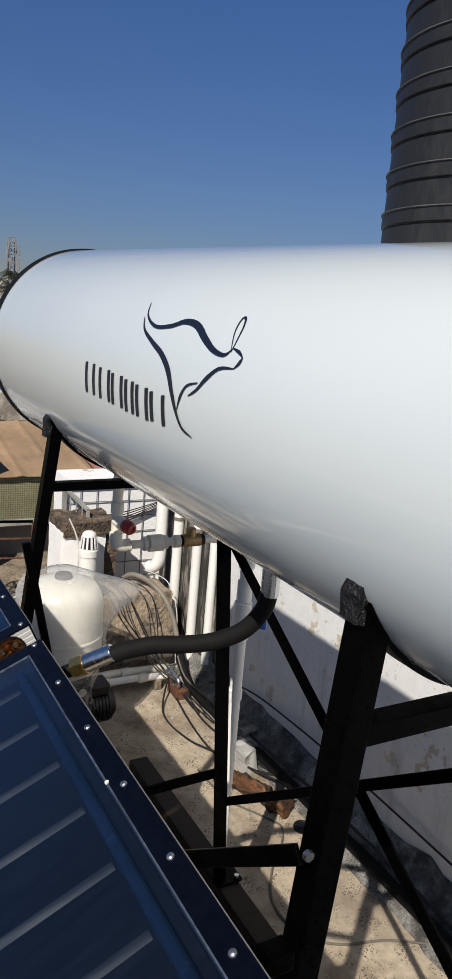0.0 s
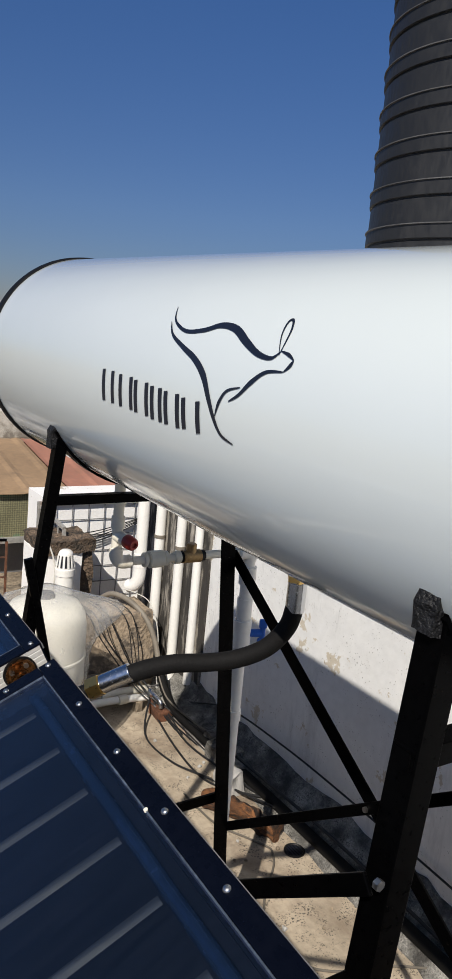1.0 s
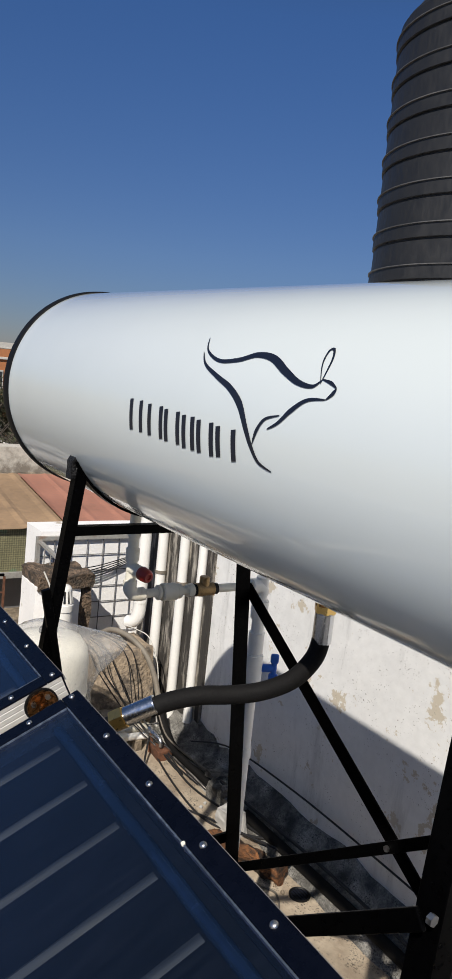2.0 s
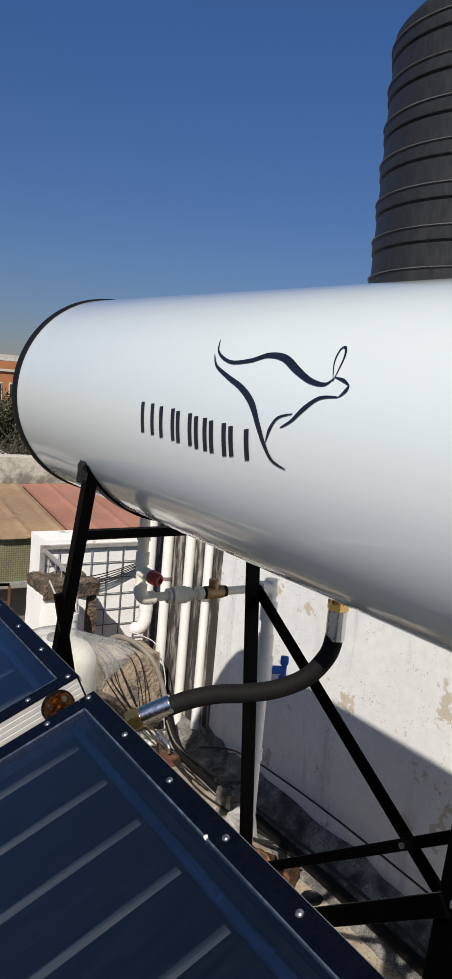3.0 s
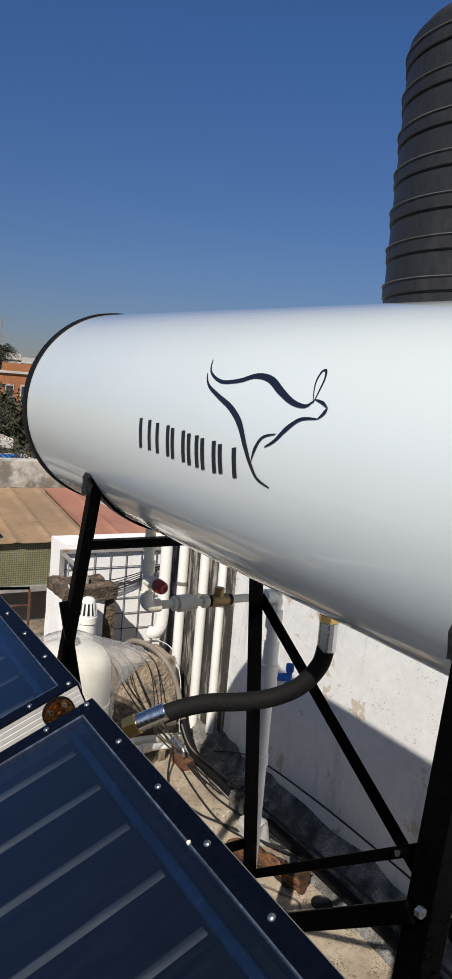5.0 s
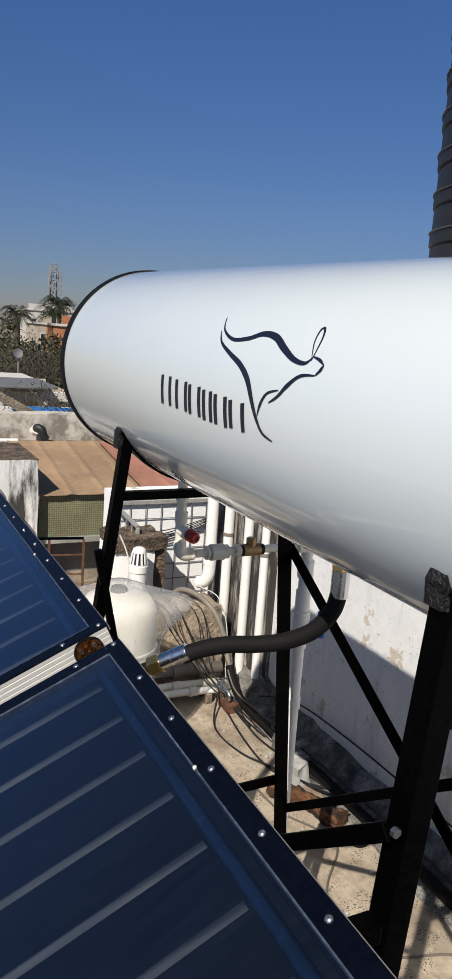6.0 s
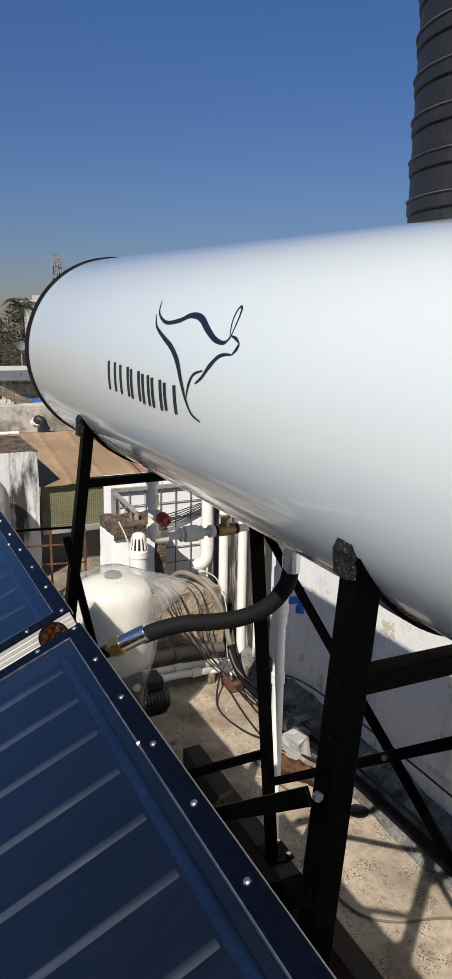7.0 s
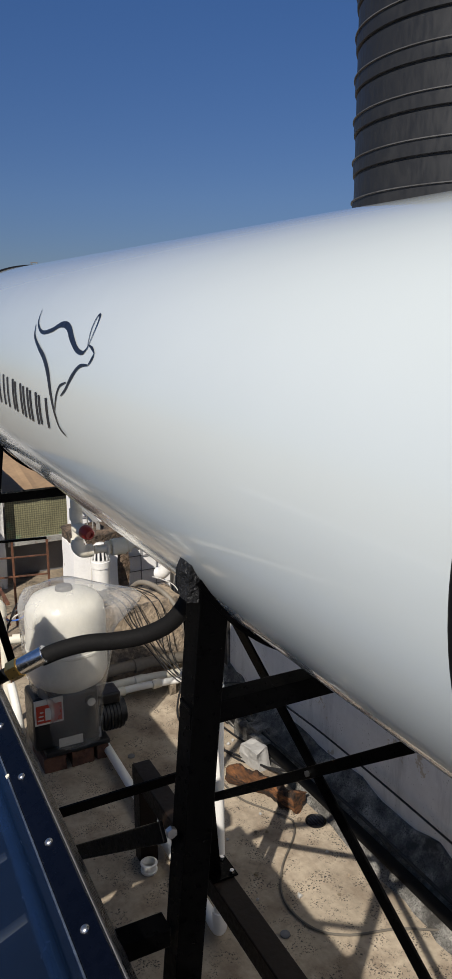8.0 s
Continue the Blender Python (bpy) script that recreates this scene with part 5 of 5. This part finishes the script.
part("bowl", lathe([(0.005, 0.0), (0.06, 0.005), (0.10, 0.02), (0.13, 0.04), (0.133, 0.04), (0.10, 0.015), (0.06, 0.0)], Matrix.Translation((-19.95, 4.53, 1.15)) @ Matrix.Rotation(radians(70), 4, "Y"), 24, False), M_DARK, dish, "", True)


def leaves(cloud, size, rng):
    """Many small leaf blades about the given centres."""
    vs, fs = [], []
    for c, r, n in cloud:
        for _ in range(n):
            d = Vector((rng.gauss(0, 1), rng.gauss(0, 1), rng.gauss(0, 1))).normalized() * r * rng.random() ** 0.4
            p = Vector(c) + Vector((d.x, d.y, d.z * 0.75))
            a = Vector((rng.gauss(0, 1), rng.gauss(0, 1), rng.gauss(0, 1))).normalized() * size * rng.uniform(0.6, 1.4)
            b = a.orthogonal().normalized() * size * 0.4
            i = len(vs)
            vs += [p - a, p + b, p + a, p - b]
            fs.append((i, i + 1, i + 2, i + 3))
    bm = bmesh.new()
    vv = [bm.verts.new(v) for v in vs]
    for f in fs:
        bm.faces.new([vv[k] for k in f])
    return bm


def tree(x, y, top, r, seed, leafy=True):
    rng = random.Random(seed)
    t = thing("tree", (x, y, -8.0), "bushy green broadleaf tree among the houses" if leafy else "bare brown leafless tree beside the parapet", "tree", "trees of the town")
    h = top - r
    trunk = rod((x, y, -8.0), (x + 0.2, y, h - r * 0.4), r * 0.13, 10, r * 0.07)
    tips = []
    for k in range(9 if leafy else 15):
        a = 2.4 * k
        p = Vector((x + 0.2, y, h - r * (0.75 if leafy else 0.2 + 0.05 * k)))
        q = Vector((x + math.cos(a) * r * 0.7, y + math.sin(a) * r * 0.7, h + r * rng.uniform(-0.3, 0.6)))
        mid = (p + q) / 2 + Vector((0, 0, rng.uniform(-0.1, 0.25) * r))
        trunk = tube([p, mid, q], r * (0.035 if leafy else 0.018), 6, 4, trunk)
        tips.append(q)
        if not leafy:
            for j in range(7):
                s = p.lerp(q, rng.uniform(0.35, 1.0)) + Vector((0, 0, 0.08 * r))
                e = s + Vector((rng.uniform(-1, 1), rng.uniform(-1, 1), rng.uniform(-0.2, 0.9))) * r * 0.45
                trunk = tube([s, (s + e) / 2 + Vector((0, 0, rng.uniform(-0.06, 0.1) * r)), e], r * 0.006, 5, 3, trunk)
                tips.append(e)
    part("trunk", trunk, M_BARK, t, "", True)
    cloud = [(q + Vector((rng.uniform(-1, 1), rng.uniform(-1, 1), rng.uniform(-0.6, 0.4))) * r * 0.35, r * rng.uniform(0.25, 0.45), 150 if leafy else 16) for q in tips for _ in range(3 if leafy else 1)]
    tagged(part("crown", leaves(cloud, r * 0.048 if leafy else r * 0.026, rng), M_LEAF, t), "", "", "", "stuff")


tree(-42, 7.0, 1.6, 3.0, 1)
tree(-40, 10.0, 1.75, 3.2, 2)
tree(-46, 5.0, 1.6, 3.0, 3)
tree(-38, 13.0, 1.5, 3.2, 4)
tree(-33, 7.2, 0.9, 2.6, 5)
tree(-27, 6.2, 0.5, 2.4, 6)
tree(-47, 16.0, 1.3, 3.5, 7)
tree(-58, 8.3, 2.3, 3.2, 8)
tree(-17.5, 5.7, 0.9, 2.2, 9)
tree(-9.6, 3.25, 1.66, 0.95, 10, False)
tree(-24, 8.6, 0.6, 2.4, 11)
tree(-25, 5.3, 1.75, 1.5, 12, False)
tree(-28, 6.9, 1.7, 1.6, 13, False)


def palm(x, y, z, r, seed):
    rng = random.Random(seed)
    t = thing("palm_tree", (x, y, -8.0), "tall coconut palm with drooping fronds", "palm tree", "palms of the town")
    part("trunk", tube([(x + 0.5, y, -8.0), (x + 0.3, y, -3), (x, y, z)], 0.17, 10, 5), M_BARK, t, "", True)
    for k in range(38):
        a, up = 2.4 * k, rng.uniform(-0.35, 1.0)
        d = Vector((math.cos(a), math.sin(a), 0))
        ribs = glide([Vector((x, y, z)), Vector((x, y, z)) + d * r * 0.45 + Vector((0, 0, r * 0.42 * up)), Vector((x, y, z)) + d * r * 0.9 + Vector((0, 0, r * (0.5 * up - 0.40)))], 8)
        bm = bmesh.new()
        side = d.cross(Vector((0, 0, 1)))
        for i in range(1, len(ribs)):
            for s in (-1, 1):
                p = ribs[i]
                w = r * 0.22 * math.sin(math.pi * min(0.95, (i / len(ribs)) ** 0.7 + 0.05))
                tip = p + side * s * w + (ribs[i] - ribs[i - 1]) * 0.9 - Vector((0, 0, w * 0.55))
                q = ribs[i - 1]
                v = [bm.verts.new(c) for c in (q, q.lerp(p, 0.55), tip)]
                bm.faces.new(v)
        part("frond", bm, M_PALM, t)


palm(-57.4, 11.7, 2.3, 1.75, 1)
palm(-60, 15.0, 2.5, 1.8, 2)
palm(-66.5, 17.0, 3.3, 2.1, 3)

mast = thing("telecom_mast", (-125, 30.3, -8.0), "pale lattice telecom mast with antenna panels", "telecom mast")
for sx in (-1, 1):
    for sy in (-1, 1):
        part("leg", rod((-125 + sx * 1.0, 30.3 + sy * 1.0, -8.0), (-125 + sx * 0.55, 30.3 + sy * 0.55, 10.3), 0.11, 6), M_MAST, mast)
for k in range(13):
    z0, z1 = -6 + 1.28 * k, -6 + 1.28 * (k + 1)
    w0, w1 = 1.0 - 0.45 * (z0 + 8) / 18.3, 1.0 - 0.45 * (z1 + 8) / 18.3
    part("lattice", rod((-124.9, 30.3 - w0, z0), (-124.9, 30.3 + w1, z1), 0.07, 5), M_MAST, mast)
    part("lattice", rod((-124.9, 30.3 + w0, z0), (-124.9, 30.3 - w1, z1), 0.07, 5), M_MAST, mast)
    part("ring_bar", rod((-124.9, 30.3 - w1, z1), (-124.9, 30.3 + w1, z1), 0.07, 5), M_MAST, mast)
for y, z, h in ((-0.95, 5.6, 1.6), (0.9, 5.8, 1.7), (-0.3, 6.4, 1.2), (0.4, 8.6, 1.2), (0.95, 8.0, 1.5), (-0.85, 7.8, 1.2)):
    part("antenna", box(-124.2, -123.9, 30.3 + y - 0.11, 30.3 + y + 0.11, z, z + h, 0.03), M_MAST, mast, "pale antenna panel")
rng = random.Random(5)
far = leaves([((-330 - rng.uniform(0, 60), y, -1.5 + rng.uniform(-1, 1.6)), rng.uniform(4, 7), 60) for y in range(-60, 330, 5)], 1.4, rng)
solid("far_woods", far, M_LEAF, "dark line of far trees on the horizon", "trees", kind="stuff")
mid = leaves([((-150 - rng.uniform(0, 60), y, -5 + rng.uniform(-1, 2.0)), rng.uniform(3, 5), 60) for y in range(-20, 130, 4)], 0.8, rng)
solid("town_trees", mid, M_LEAF, "distant tree tops between the houses", "trees", kind="stuff")
